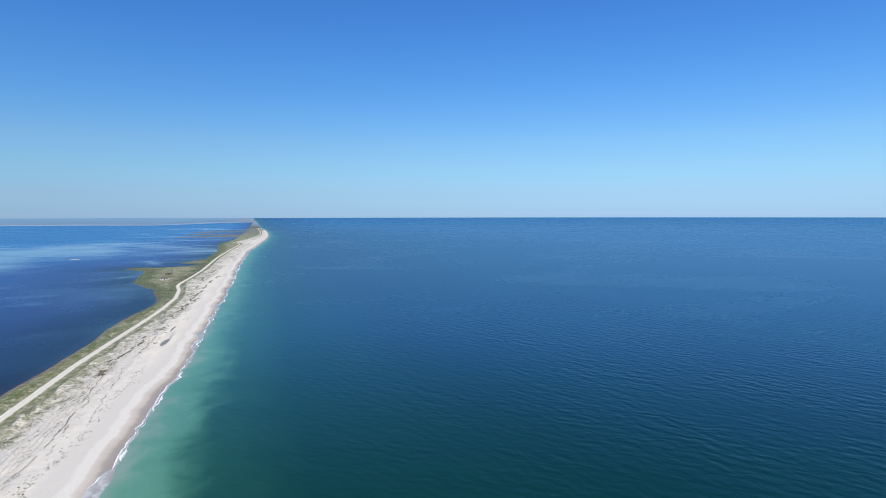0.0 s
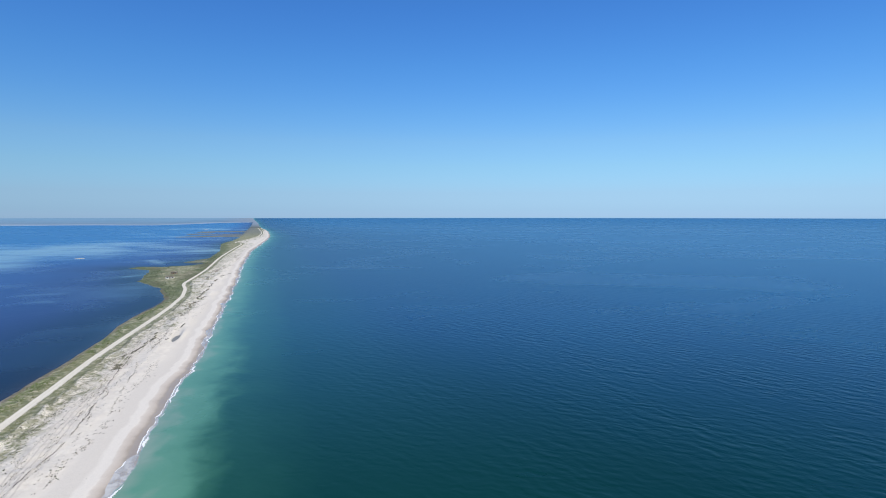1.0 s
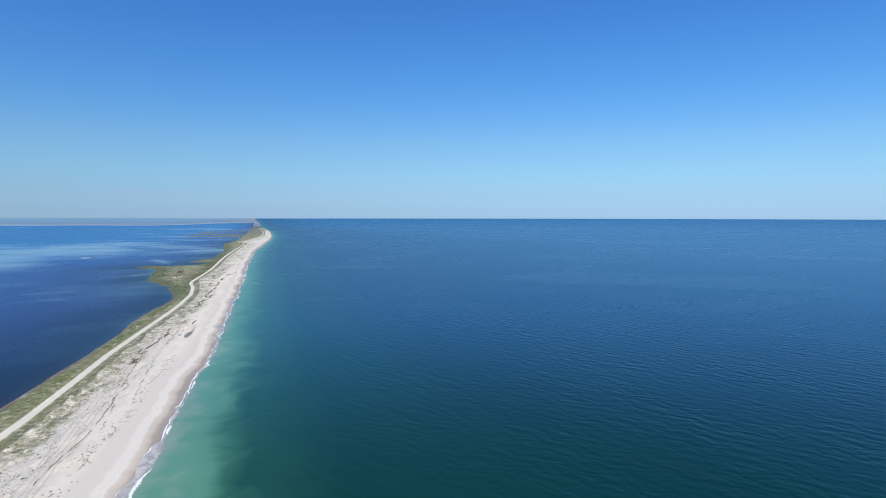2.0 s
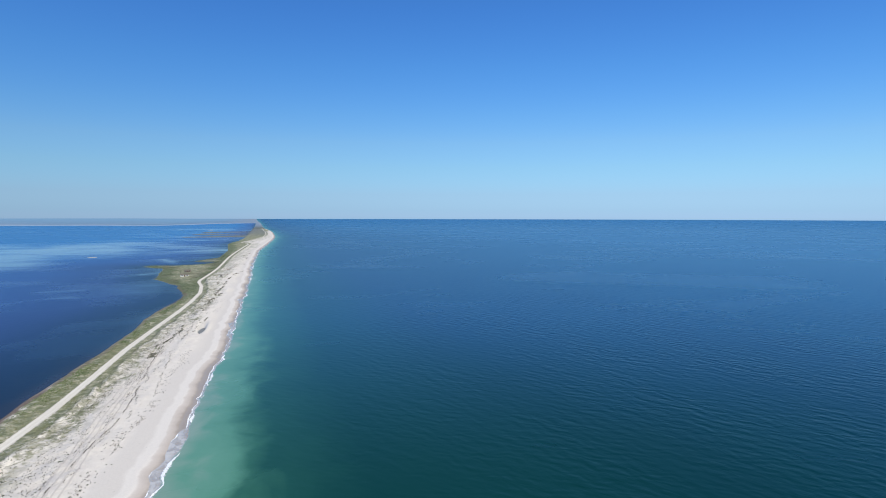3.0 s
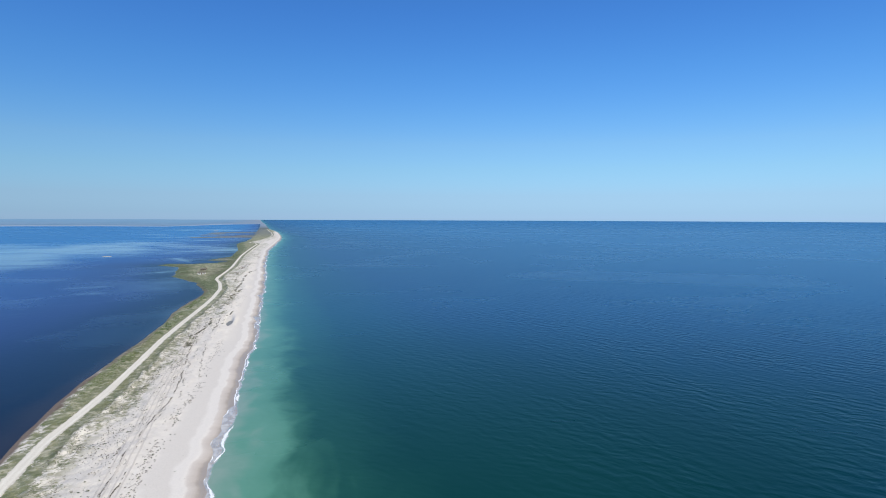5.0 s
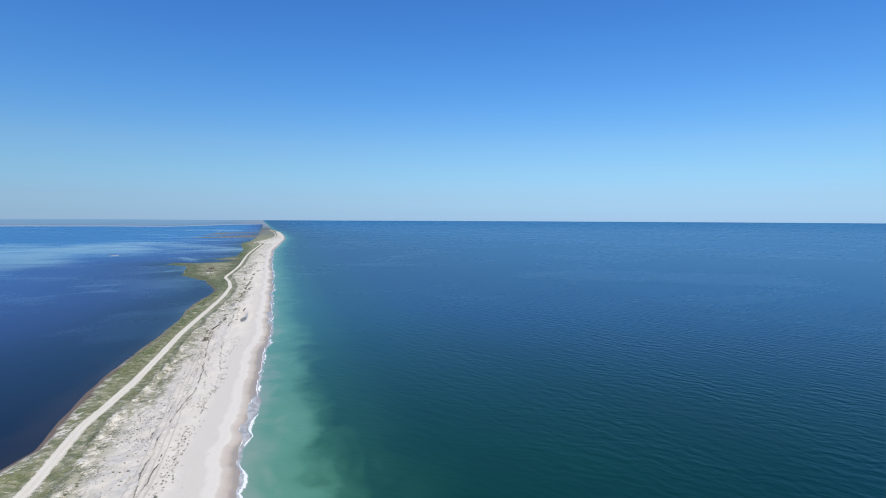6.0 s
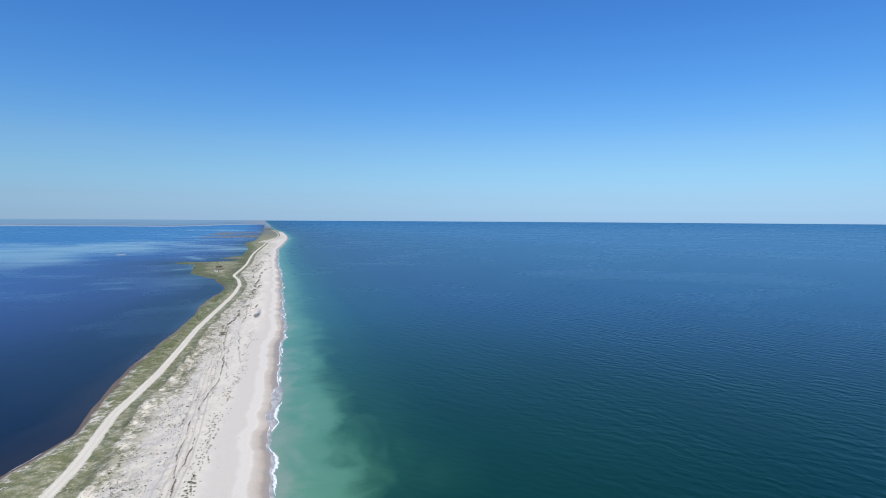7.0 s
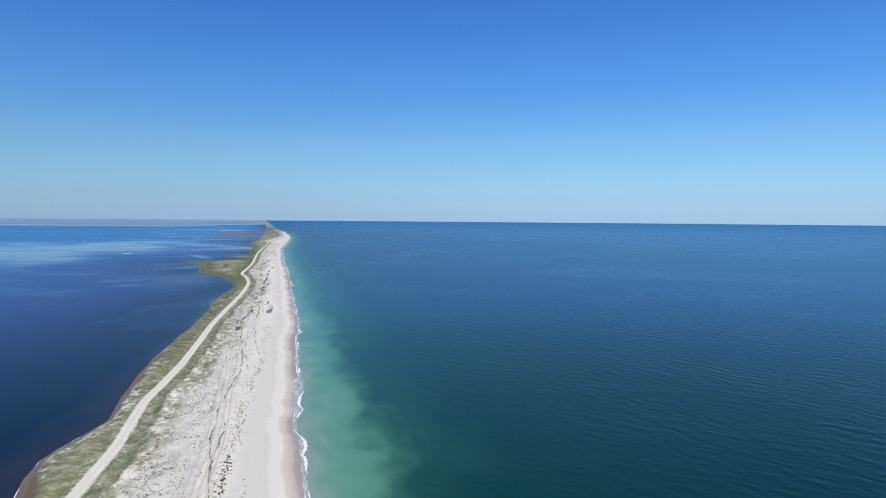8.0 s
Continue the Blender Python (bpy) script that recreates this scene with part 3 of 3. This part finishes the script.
for shift in (0.0, 1.7, 3.1, 4.6):
    tagged(ribbon("wheel_track", track_mat, spaced((-70, 330, 0.6)), track_x(shift), np.array([-0.22, -0.1, 0.1, 0.22]), 0.05, 0.12, 91), "faint wheel track pressed into dry beach sand", "wheel track", "wheel tracks on the beach", "structure")

# ---- loose cover: grass, scrub and wrack ----
rng = np.random.default_rng(7)


def clumps(name, mat, x, y, size, tall, blades, label, category, lift=0.0):
    """Many small tufts of pointed leaves, joined in one mesh."""
    k = len(x)
    z = land(x, y)[0] + lift
    turn = rng.uniform(0, 2 * math.pi, (k, blades))
    lean = rng.uniform(0.15, 1.0, (k, blades))
    far = size[:, None] * lean
    high = tall[:, None] * rng.uniform(0.45, 1.0, (k, blades)) * (1.15 - 0.6 * lean)
    wide = size[:, None] * rng.uniform(0.16, 0.34, (k, blades))
    c, sn = np.cos(turn), np.sin(turn)
    base = np.stack([x, y, z], -1)[:, None, :]
    root = base + np.stack([c * far * 0.25, sn * far * 0.25, -0.05 + 0 * c], -1)
    tip = base + np.stack([c * far, sn * far, high], -1)
    across = np.stack([-sn * wide, c * wide, high * 0.35], -1)
    pts = np.stack([root - across * 0.6 + 0 * tip, root + across * np.array([1, 1, 0.3]) + (tip - root) * 0.35, tip, root - across * np.array([1, 1, -0.3]) + (tip - root) * 0.45], 2).reshape(-1, 3)
    f = np.arange(k * blades * 4).reshape(-1, 4)
    me = bpy.data.meshes.new(name)
    me.from_pydata(pts.tolist(), [], f.tolist())
    me.attributes.new("tone", "FLOAT", "POINT").data.foreach_set("value", np.repeat(np.clip(0.5 * rng.random(k) + 0.5 * (0.5 + 2.4 * (grain(x, y, 16, 181, 3) - 0.5)), 0, 1), blades * 4).astype(np.float32))
    me.materials.append(mat)
    return tagged(new(name, me), label, category, kind="stuff")


def leaf_material(name, *cols):
    m, n, l, p = material(name)
    g = n.new("ShaderNodeNewGeometry")
    f = calc(n, l, "ADD", calc(n, l, "MULTIPLY", attr(n, "tone"), 0.7), calc(n, l, "MULTIPLY", g.outputs["Random Per Island"], 0.3))
    l.new(ramp(n, l, f, *[(i / (len(cols) - 1), c) for i, c in enumerate(cols)]), p.inputs["Base Color"])
    p.inputs["Roughness"].default_value = 0.8
    return m


def scatter(count, y0, y1, keep):
    """Random places on the spit kept with the chance that keep gives."""
    y = rng.uniform(y0, y1, count)
    x = rng.uniform(-62, 0, count) if y1 < 520 else rng.uniform(-142, 0, count)
    ok = rng.random(count) < keep(x, y)
    return x[ok], y[ok]


def meadow(x, y):
    cover = land(x, y)
    tufted = 0.3 + 0.7 * step(0.38, 0.54, grain(x + 0.4 * y, y * 0.6 - 0.3 * x, 3.4, 191, 3))
    return np.clip(cover[1], 0, 1) ** 2 * tufted * step(0.5, 1.6, lagoonward(x, y)) * step(0.5, 0.2, cover[3])


dry_grass = leaf_material("dry_grass", (0.18, 0.192, 0.088), (0.245, 0.25, 0.13), (0.305, 0.30, 0.175))
far_grass = leaf_material("olive_grass", (0.11, 0.148, 0.070), (0.175, 0.20, 0.105), (0.265, 0.268, 0.16))
green_reed = leaf_material("green_reed", (0.105, 0.165, 0.052), (0.135, 0.19, 0.064), (0.175, 0.215, 0.085))
scrub = leaf_material("scrub", (0.11, 0.108, 0.078), (0.17, 0.163, 0.122), (0.26, 0.247, 0.19))
x, y = scatter(80000, -70, 330, meadow)
clumps("grass", dry_grass, x, y, rng.uniform(0.22, 0.6, len(x)), rng.uniform(0.06, 0.22, len(x)), 7, "dry olive grass tufts beside the sand road", "grass")
x, y = scatter(17000, 330, 1000, meadow)
clumps("grass", far_grass, x, y, rng.uniform(0.5, 1.3, len(x)), rng.uniform(0.08, 0.22, len(x)), 6, "dry olive grass on the lagoon side of the spit", "grass")
dark_sedge = leaf_material("dark_sedge", (0.075, 0.108, 0.045), (0.115, 0.145, 0.065), (0.17, 0.19, 0.095))
x, y = scatter(26000, 480, 1050, lambda x, y: meadow(x, y) * sedge_at(x, y, lagoonward(x, y)))
clumps("sedge", dark_sedge, x, y, rng.uniform(0.5, 1.2, len(x)), rng.uniform(0.1, 0.3, len(x)), 6, "dark green sedge fringing the marshy point", "sedge")
x, y = scatter(62000, 150, 480, lambda x, y: meadow(x, y) * step(0.0, -2.0, x - road_x(y) + 2) * step(0.42, 0.6, grain(x, y, 22, 33, 3) + 0.16 * step(195, 220, y) * step(340, 300, y)) * step(7, 3.5, lagoonward(x, y) - 3))
clumps("reed_bed", green_reed, x, y, rng.uniform(0.3, 0.7, len(x)), rng.uniform(0.08, 0.24, len(x)), 7, "fresh green reeds along the lagoon's edge", "reeds")

lush = leaf_material("lush_grass", (0.165, 0.195, 0.062), (0.225, 0.25, 0.085), (0.29, 0.30, 0.125))
x, y = scatter(9000, 88, 128, lambda x, y: meadow(x, y) * step(-2.2, -3.2, x - road_x(y)) * step(1.8, 3.4, lagoonward(x, y)) * step(0.36, 0.52, grain(x, y, 9, 171, 3)))
clumps("grass", lush, x, y, rng.uniform(0.25, 0.6, len(x)), rng.uniform(0.05, 0.16, len(x)), 7, "fresh yellow-green grass between road and lagoon", "grass")


def scrub_chance(x, y):
    side = x - road_x(y)
    rows = step(0.45, 0.66, grain(x * 2.2, y * 0.35, 6, 37, 3))
    return step(4.2, 6.5, side) * step(9.5, 13, sea_x(y) - x) * (0.10 + 0.80 * rows + 0.30 * step(13, 8, side)) * step(27, 13, side)


x, y = scatter(68000, -70, 470, scrub_chance)
clumps("beach_scrub", scrub, x, y, rng.uniform(0.11, 0.27, len(x)) * (1 + 1.0 * (rng.random(len(x)) > 0.82)), rng.uniform(0.1, 0.3, len(x)), 7, "small grey-green plants dotted over the pale sand", "beach plants")

WRACK_Y = [-80, 60, 89, 99, 111, 124, 136, 150, 160, 170, 180, 195, 206, 232, 259, 290, 400]
WRACK_X = [-15, -16.4, -17, -18, -19.5, -20.6, -20.9, -21.1, -20.7, -20.0, -19.3, -18.2, -18.6, -20.5, -23.3, -25, -26]
y = rng.uniform(-70, 320, 7800)
y = y[rng.random(len(y)) < step(0.30, 0.44, grain(y, 0 * y, 9, 47, 3))]
x = np.interp(y, WRACK_Y, WRACK_X) + (grain(y, 0 * y, 5, 49, 3) - 0.5) * 1.5 + rng.normal(0, 0.12, len(y))
dead_weed = leaf_material("dead_weed", (0.065, 0.055, 0.045), (0.11, 0.098, 0.08), (0.18, 0.162, 0.132))
clumps("wrack_line", dead_weed, x, y, rng.uniform(0.13, 0.31, len(x)), rng.uniform(0.03, 0.10, len(x)), 6, "dark broken line of dried seaweed on sand", "seaweed")
y = rng.uniform(86, 133, 900)
y = y[rng.random(len(y)) < step(0.34, 0.46, grain(y, 0 * y, 6, 53, 3))]
x = np.interp(y, [86, 92, 97, 99, 108, 117, 130, 133], [-17.6, -17.9, -17.8, -18.4, -18.8, -18.1, -18.0, -18.0]) + (grain(y, 0 * y, 3, 57, 3) - 0.5) * 0.9 + rng.normal(0, 0.08, len(y))
clumps("wrack_line", dead_weed, x, y, rng.uniform(0.12, 0.30, len(x)), rng.uniform(0.05, 0.12, len(x)), 6, "thin winding line of dried seaweed on sand", "seaweed")
# scattered heaps further down the beach, each heap a few tufts
heaps = rng.uniform(84, 290, 330)
heap_x = np.interp(heaps, [84, 119, 150, 166, 185, 200, 214, 241, 266, 290], [-14.8, -14.6, -14.2, -14.5, -12.9, -11.0, -10.4, -12.6, -10.8, -12.0]) + rng.normal(0, 1.0, len(heaps)) - 1.2 * rng.random(len(heaps))
keep = rng.random(len(heaps)) < step(0.36, 0.52, grain(heaps, 0 * heaps, 16, 59, 3))
y = np.repeat(heaps[keep], 5) + rng.normal(0, 0.30, 5 * keep.sum())
x = np.repeat(heap_x[keep], 5) + rng.normal(0, 0.14, 5 * keep.sum())
clumps("wrack_line", dead_weed, x, y, rng.uniform(0.14, 0.32, len(x)), rng.uniform(0.05, 0.14, len(x)), 6, "scattered clumps of dried seaweed on sand", "seaweed")

for shift, gap, seed in ((1.3, 0.52, 101), (6.2, 0.54, 107), (-2.6, 0.58, 113)):
    y = rng.uniform(-70, 420, 2000)
    y = y[rng.random(len(y)) < step(gap - 0.06, gap + 0.06, grain(y, 0 * y, 8, seed, 3))]
    x = np.interp(y, WRACK_Y, WRACK_X) + shift + (grain(y, 0 * y, 9, seed + 2, 3) - 0.5) * 3.0 + rng.normal(0, 0.18, len(y))
    clumps("wrack_line", dead_weed, x, y, rng.uniform(0.18, 0.5, len(x)), rng.uniform(0.04, 0.12, len(x)), 6, "thin scattered line of dried seaweed on sand", "seaweed")

# grass that holds the dune edges
DUNE_EDGES = (
    ([323, 342, 356, 374, 400, 430, 513, 624, 702], [-23.6, -22.8, -22.6, -22.2, -21.6, -21.3, -21.0, -22, -15], 2200, 0.8),
    ([301, 313, 323, 332], [-28.7, -26.1, -23.6, -26.8], 320, 0.4),
    ([334, 348, 373, 381], [-15.9, -15.8, -15.4, -14.6], 260, 0.3),
    ([277, 285, 291, 298], [-26.9, -26.7, -25.8, -25.2], 520, 1.1),
    ([314, 333, 362, 397], [-18.6, -19, -19.8, -21], 160, 0.5),
    ([458, 471, 482, 506], [-22.4, -20.6, -18.6, -17.6], 380, 0.9),
    ([520, 560, 610, 680, 760], [-26, -27, -30, -30, -28], 900, 1.6),
)
dark_tufts = leaf_material("dune_tufts", (0.10, 0.102, 0.07), (0.16, 0.157, 0.112), (0.24, 0.227, 0.17))
for k, (ys, xs, count, spread) in enumerate(DUNE_EDGES):
    y = rng.uniform(ys[0], ys[-1], count)
    y = y[rng.random(len(y)) < step(0.42, 0.56, grain(y, 0 * y, 11, 121 + k, 3))]
    x = np.interp(y, ys, xs) + (grain(y, 0 * y, 9, 131 + k, 3) - 0.5) * 3.2 + rng.normal(0, spread * 0.6, len(y))
    clumps("dune_grass", dark_tufts, x, y, rng.uniform(0.25, 0.65, len(x)), rng.uniform(0.12, 0.35, len(x)), 7, "dark grass tufts holding the edge of a dune", "dune grass")
glasswort = leaf_material("red_glasswort", (0.13, 0.075, 0.055), (0.20, 0.12, 0.085), (0.25, 0.18, 0.12))
x, y = scatter(9000, 640, 1060, lambda x, y: step(0.58, 0.66, grain(x, y * 0.4, 9, 141, 3)) * step(6, 12, x - road_x(y)) * step(8, 14, sea_x(y) - x))
clumps("glasswort", glasswort, x, y, rng.uniform(0.5, 1.3, len(x)), rng.uniform(0.15, 0.4, len(x)), 6, "reddish low saltmarsh plants among dune sand", "saltmarsh plants")


# ---- surf ----
def foam_material():
    m, n, l, p = material("sea_foam")
    f = tex(n, l, coords(n, l), 2.2, 5, 0.65)
    e = calc(n, l, "SUBTRACT", calc(n, l, "ADD", f, 0.13), calc(n, l, "MULTIPLY", attr(n, "across"), 0.34))
    l.new(ramp(n, l, e, (0.36, 0.0), (0.46, 1.0)), p.inputs["Alpha"])
    p.inputs["Base Color"].default_value = (0.82, 0.84, 0.85, 1)
    p.inputs["Roughness"].default_value = 0.6
    l.new(bump(n, l, f, 0.1), p.inputs["Normal"])
    return m


def film_material():
    m, n, l, p = material("swash_film")
    f = tex(n, l, coords(n, l, (1, 0.6, 1)), 0.4, 3, 0.5, 0.6)
    e = calc(n, l, "SUBTRACT", calc(n, l, "ADD", f, 0.30), calc(n, l, "MULTIPLY", attr(n, "across"), 0.18))
    l.new(ramp(n, l, e, (0.42, 0.14), (0.78, 0.52)), p.inputs["Alpha"])
    l.new(ramp(n, l, f, (0.40, (0.56, 0.59, 0.61)), (0.62, (0.76, 0.78, 0.79))), p.inputs["Base Color"])
    p.inputs["Roughness"].default_value = 0.25
    return m


def foam_line(shift, least, most, size, seed, label, mat, crown=0.16, edge=sea_x, only=(-1e4, 1e4)):
    """A crowned lacy ribbon that swells and breaks off along the waterline."""
    ys = spaced((-70, 420, 0.35), (420, 900, 1.5), (900, 1700, 4))
    wide = least + (most - least) * step(0.40, 0.75, grain(ys, 0 * ys, size, seed, 3))
    wide = np.where((ys > only[0]) & (ys < only[1]), wide, -1.0)
    cx = edge(ys) + shift + (grain(ys, 0 * ys, 6, seed + 3, 3) - 0.5) * (1.6 if edge is sea_x else 0.3)
    k = np.array([-1.0, -0.6, 0.0, 0.6, 1.0])
    X = cx[:, None] + wide[:, None] * k[None, :]
    Y = np.repeat(ys[:, None], 5, 1)
    z = np.maximum(land(X, Y)[0], 0.0) + 0.03 + np.minimum(wide, 0.6)[:, None] * crown * (1 - k[None, :] ** 2)
    i = np.arange(X.size).reshape(X.shape)
    f = np.stack([i[:-1, :-1], i[:-1, 1:], i[1:, 1:], i[1:, :-1]], -1)
    f = f[(wide[:-1] > 0.06)].reshape(-1, 4)
    me = bpy.data.meshes.new("surf_foam")
    me.from_pydata(np.stack([X, Y, z], -1).reshape(-1, 3).tolist(), [], f.tolist())
    me.attributes.new("across", "FLOAT", "POINT").data.foreach_set("value", np.tile(np.abs(k), len(ys)).astype(np.float32))
    me.polygons.foreach_set("use_smooth", np.ones(len(me.polygons), bool))
    me.materials.append(mat)
    return tagged(new("surf_foam", me), label, "sea foam", "lines of surf", "stuff")


def swash_x(y):
    """How far up the wet sand the last wave has run."""
    y = np.asarray(y, float)
    return sea_x(y) - 0.3 - 2.6 * step(0.50, 0.80, grain(y, 0 * y, 21, 79, 2)) - 0.5 * grain(y, 0 * y, 3, 83, 2)


def swash_film():
    ys = spaced((-70, 420, 0.5), (420, 900, 2), (900, 1700, 6))
    k = np.linspace(0, 1, 7)
    a, b = sea_x(ys) + 0.5, swash_x(ys)
    X = a[:, None] + (b - a)[:, None] * k[None, :]
    Y = np.repeat(ys[:, None], 7, 1)
    z = np.maximum(land(X, Y)[0], 0.0) + 0.025
    i = np.arange(X.size).reshape(X.shape)
    f = np.stack([i[:-1, :-1], i[:-1, 1:], i[1:, 1:], i[1:, :-1]], -1).reshape(-1, 4)
    me = bpy.data.meshes.new("swash")
    me.from_pydata(np.stack([X, Y, z], -1).reshape(-1, 3).tolist(), [], f.tolist())
    me.attributes.new("across", "FLOAT", "POINT").data.foreach_set("value", np.tile(1 - k, len(ys)).astype(np.float32))
    me.polygons.foreach_set("use_smooth", np.ones(len(me.polygons), bool))
    me.materials.append(film_material())
    return tagged(new("swash", me), "shallow pale swash sliding over wet sand", "swash", kind="stuff")


foam = foam_material()
foam_line(0.5, -0.02, 0.72, 12, 63, "white surf breaking along the sand's edge", foam)
foam_line(0.05, 0.02, 0.28, 6, 67, "thin lacy foam at the edge of the swash", foam, 0.1, swash_x)
foam_line(0.1, 0.03, 0.20, 9, 85, "thin white foam along the lagoon's edge", foam, 0.1, lag_x, (95, 133))
swash_film()


# ---- single shrubs ----
def part(name, bm, mat, parent, label=""):
    me = bpy.data.meshes.new(name)
    bm.to_mesh(me)
    bm.free()
    me.materials.append(mat)
    ob = new(name, me)
    ob.parent = parent
    return tagged(ob, label)


def shrub(seed, wide, tall):
    """A low bush: a few forked stems under a ragged crown of leaves."""
    rnd = random.Random(seed)
    ob = new("beach_shrub")
    for _ in range(3):
        bm = bmesh.new()
        a, d = rnd.uniform(0, 6.28), rnd.uniform(0.15, 0.4) * wide
        top = Vector((math.cos(a) * d, math.sin(a) * d, tall * 0.7))
        bmesh.ops.create_cone(bm, segments=5, radius1=0.03, radius2=0.012, depth=top.length, matrix=Matrix.Translation(top / 2) @ top.to_track_quat("Z", "Y").to_matrix().to_4x4())
        part("stem", bm, bark, ob)
    bm = bmesh.new()
    for _ in range(90):
        a = rnd.uniform(0, 6.28)
        d = wide * math.sqrt(rnd.random()) * (0.75 + 0.25 * math.sin(3 * a + seed))
        at = Vector((math.cos(a) * d, math.sin(a) * d, tall * (1 - 0.6 * (d / wide) ** 2) * rnd.uniform(0.35, 1)))
        out = Vector((math.cos(a), math.sin(a), rnd.uniform(0.1, 1.2))).normalized() * rnd.uniform(0.12, 0.24)
        side = out.cross(Vector((rnd.random() - 0.5, rnd.random() - 0.5, 1))).normalized() * rnd.uniform(0.05, 0.10)
        bm.faces.new([bm.verts.new(at - out * 0.5), bm.verts.new(at + side), bm.verts.new(at + out), bm.verts.new(at - side)])
    part("crown", bm, shrub_leaf, ob)
    return ob


bark = plain("grey_bark", (0.16, 0.13, 0.10), (0.24, 0.20, 0.16), scale=8)
shrub_leaf = leaf_material("shrub_leaf", (0.11, 0.13, 0.07), (0.17, 0.185, 0.11), (0.24, 0.24, 0.16))
kinds = [shrub(i, w, t) for i, (w, t) in enumerate(((0.35, 0.35), (0.5, 0.45), (0.65, 0.5), (0.45, 0.4), (0.8, 0.55)))]
spots = []
rnd = random.Random(5)
for _ in range(110):
    y = rnd.uniform(80, 106) if rnd.random() < 0.7 else rnd.uniform(106, 180)
    spots.append((-15 + 0.02 * (y - 85) + rnd.gauss(0, 0.5 if y < 106 else 0.9), y))
for _ in range(130):
    y = rnd.uniform(75, 260)
    spots.append((float(road_x(y)) + rnd.uniform(9, 21), y))
for _ in range(14):
    spots.append((rnd.gauss(-18, 1.5), rnd.gauss(453, 5)))
for i, (x, y) in enumerate(spots):
    s = rnd.uniform(0.3, 0.62)
    src = kinds[i % 5]
    at = pose(x, y, height(x, y) - 0.03, 0, 0, rnd.uniform(0, 360))
    ob = copy_thing(src, at)
    ob.scale = (s, s, s * rnd.uniform(0.7, 1.0))
    tagged(ob, "low grey-green shrub rooted in pale beach sand", "shrub", "shrubs on the beach")
for ob in kinds:
    for child in list(ob.children):
        bpy.data.objects.remove(child)
    bpy.data.objects.remove(ob)


# ---- fishermen's sheds on the marshy point ----
def box(bm, x0, x1, y0, y1, z0, z1):
    bmesh.ops.create_cube(bm, size=1, matrix=Matrix.Translation(((x0 + x1) / 2, (y0 + y1) / 2, (z0 + z1) / 2)) @ Matrix.Diagonal((x1 - x0, y1 - y0, z1 - z0, 1)))


def shed(x, y, turn, long, deep, tall, skin, label):
    ob = new("shed")
    ob.matrix_world = pose(x, y, height(x, y) - 0.15, 0, 0, turn)
    t = 0.2
    bm = bmesh.new()
    box(bm, -long / 2, long / 2, deep / 2 - t, deep / 2, 0, tall)
    box(bm, -long / 2, -long / 2 + t, -deep / 2, deep / 2 - t, 0, tall)
    box(bm, long / 2 - t, long / 2, -deep / 2, deep / 2 - t, 0, tall)
    holes = [-long / 2 + 0.2] + [v for i in range(3) for v in (-long * 0.36 + i * long * 0.30, -long * 0.36 + i * long * 0.30 + 1.0)] + [long / 2 - 0.2]
    for a, b in zip(holes[0::2], holes[1::2]):
        box(bm, a, b, -deep / 2, -deep / 2 + t, 0, tall)
    for a, b in zip(holes[1:-1:2], holes[2:-1:2]):
        box(bm, a, b, -deep / 2, -deep / 2 + t, 2.0, tall)
    box(bm, holes[1], holes[2], -deep / 2, -deep / 2 + t, 0, 0.9)
    box(bm, holes[5], holes[6], -deep / 2, -deep / 2 + t, 0, 0.9)
    part("wall", bm, skin, ob)
    bm = bmesh.new()
    o = 0.35
    ridge = tall + 0.9
    v = [bm.verts.new(c) for c in ((-long / 2 - o, -deep / 2 - o, tall - 0.1), (long / 2 + o, -deep / 2 - o, tall - 0.1), (long / 2 + o, 0, ridge), (-long / 2 - o, 0, ridge), (-long / 2 - o, deep / 2 + o, tall - 0.1), (long / 2 + o, deep / 2 + o, tall - 0.1))]
    faces = [bm.faces.new((v[0], v[1], v[2], v[3])), bm.faces.new((v[3], v[2], v[5], v[4]))]
    bmesh.ops.solidify(bm, geom=faces, thickness=0.12)
    part("roof", bm, slate, ob, "brown sheet roof")
    bm = bmesh.new()
    box(bm, holes[3] + 0.03, holes[4] - 0.03, -deep / 2 + 0.05, -deep / 2 + 0.11, 0.02, 1.98)
    part("door", bm, plank, ob, "brown plank door")
    for a, b in ((holes[1], holes[2]), (holes[5], holes[6])):
        bm = bmesh.new()
        box(bm, a + 0.03, b - 0.03, -deep / 2 + 0.08, -deep / 2 + 0.11, 0.93, 1.97)
        part("window", bm, pane, ob, "dusty window")
    return tagged(ob, label, "shed", "sheds on the point")


lime = plain("limewash", (0.62, 0.60, 0.55), (0.74, 0.72, 0.67), scale=1.0)
slate = plain("brown_sheet", (0.27, 0.24, 0.195), (0.38, 0.34, 0.28), scale=1.5)
timber = plain("grey_timber", (0.20, 0.165, 0.12), (0.31, 0.265, 0.20), scale=2.0)
plank = plain("brown_plank", (0.12, 0.075, 0.045), (0.20, 0.13, 0.08), scale=4)
pane = plain("dusty_pane", (0.10, 0.11, 0.12), (0.16, 0.17, 0.18), rough=0.1, relief=0.0)
shed(-68, 658, 4, 8.0, 4.0, 2.1, lime, "long low pale shed with brown roof on grass")
shed(-72, 706, -8, 6.0, 3.5, 1.9, timber, "small weathered brown timber shed among grass")
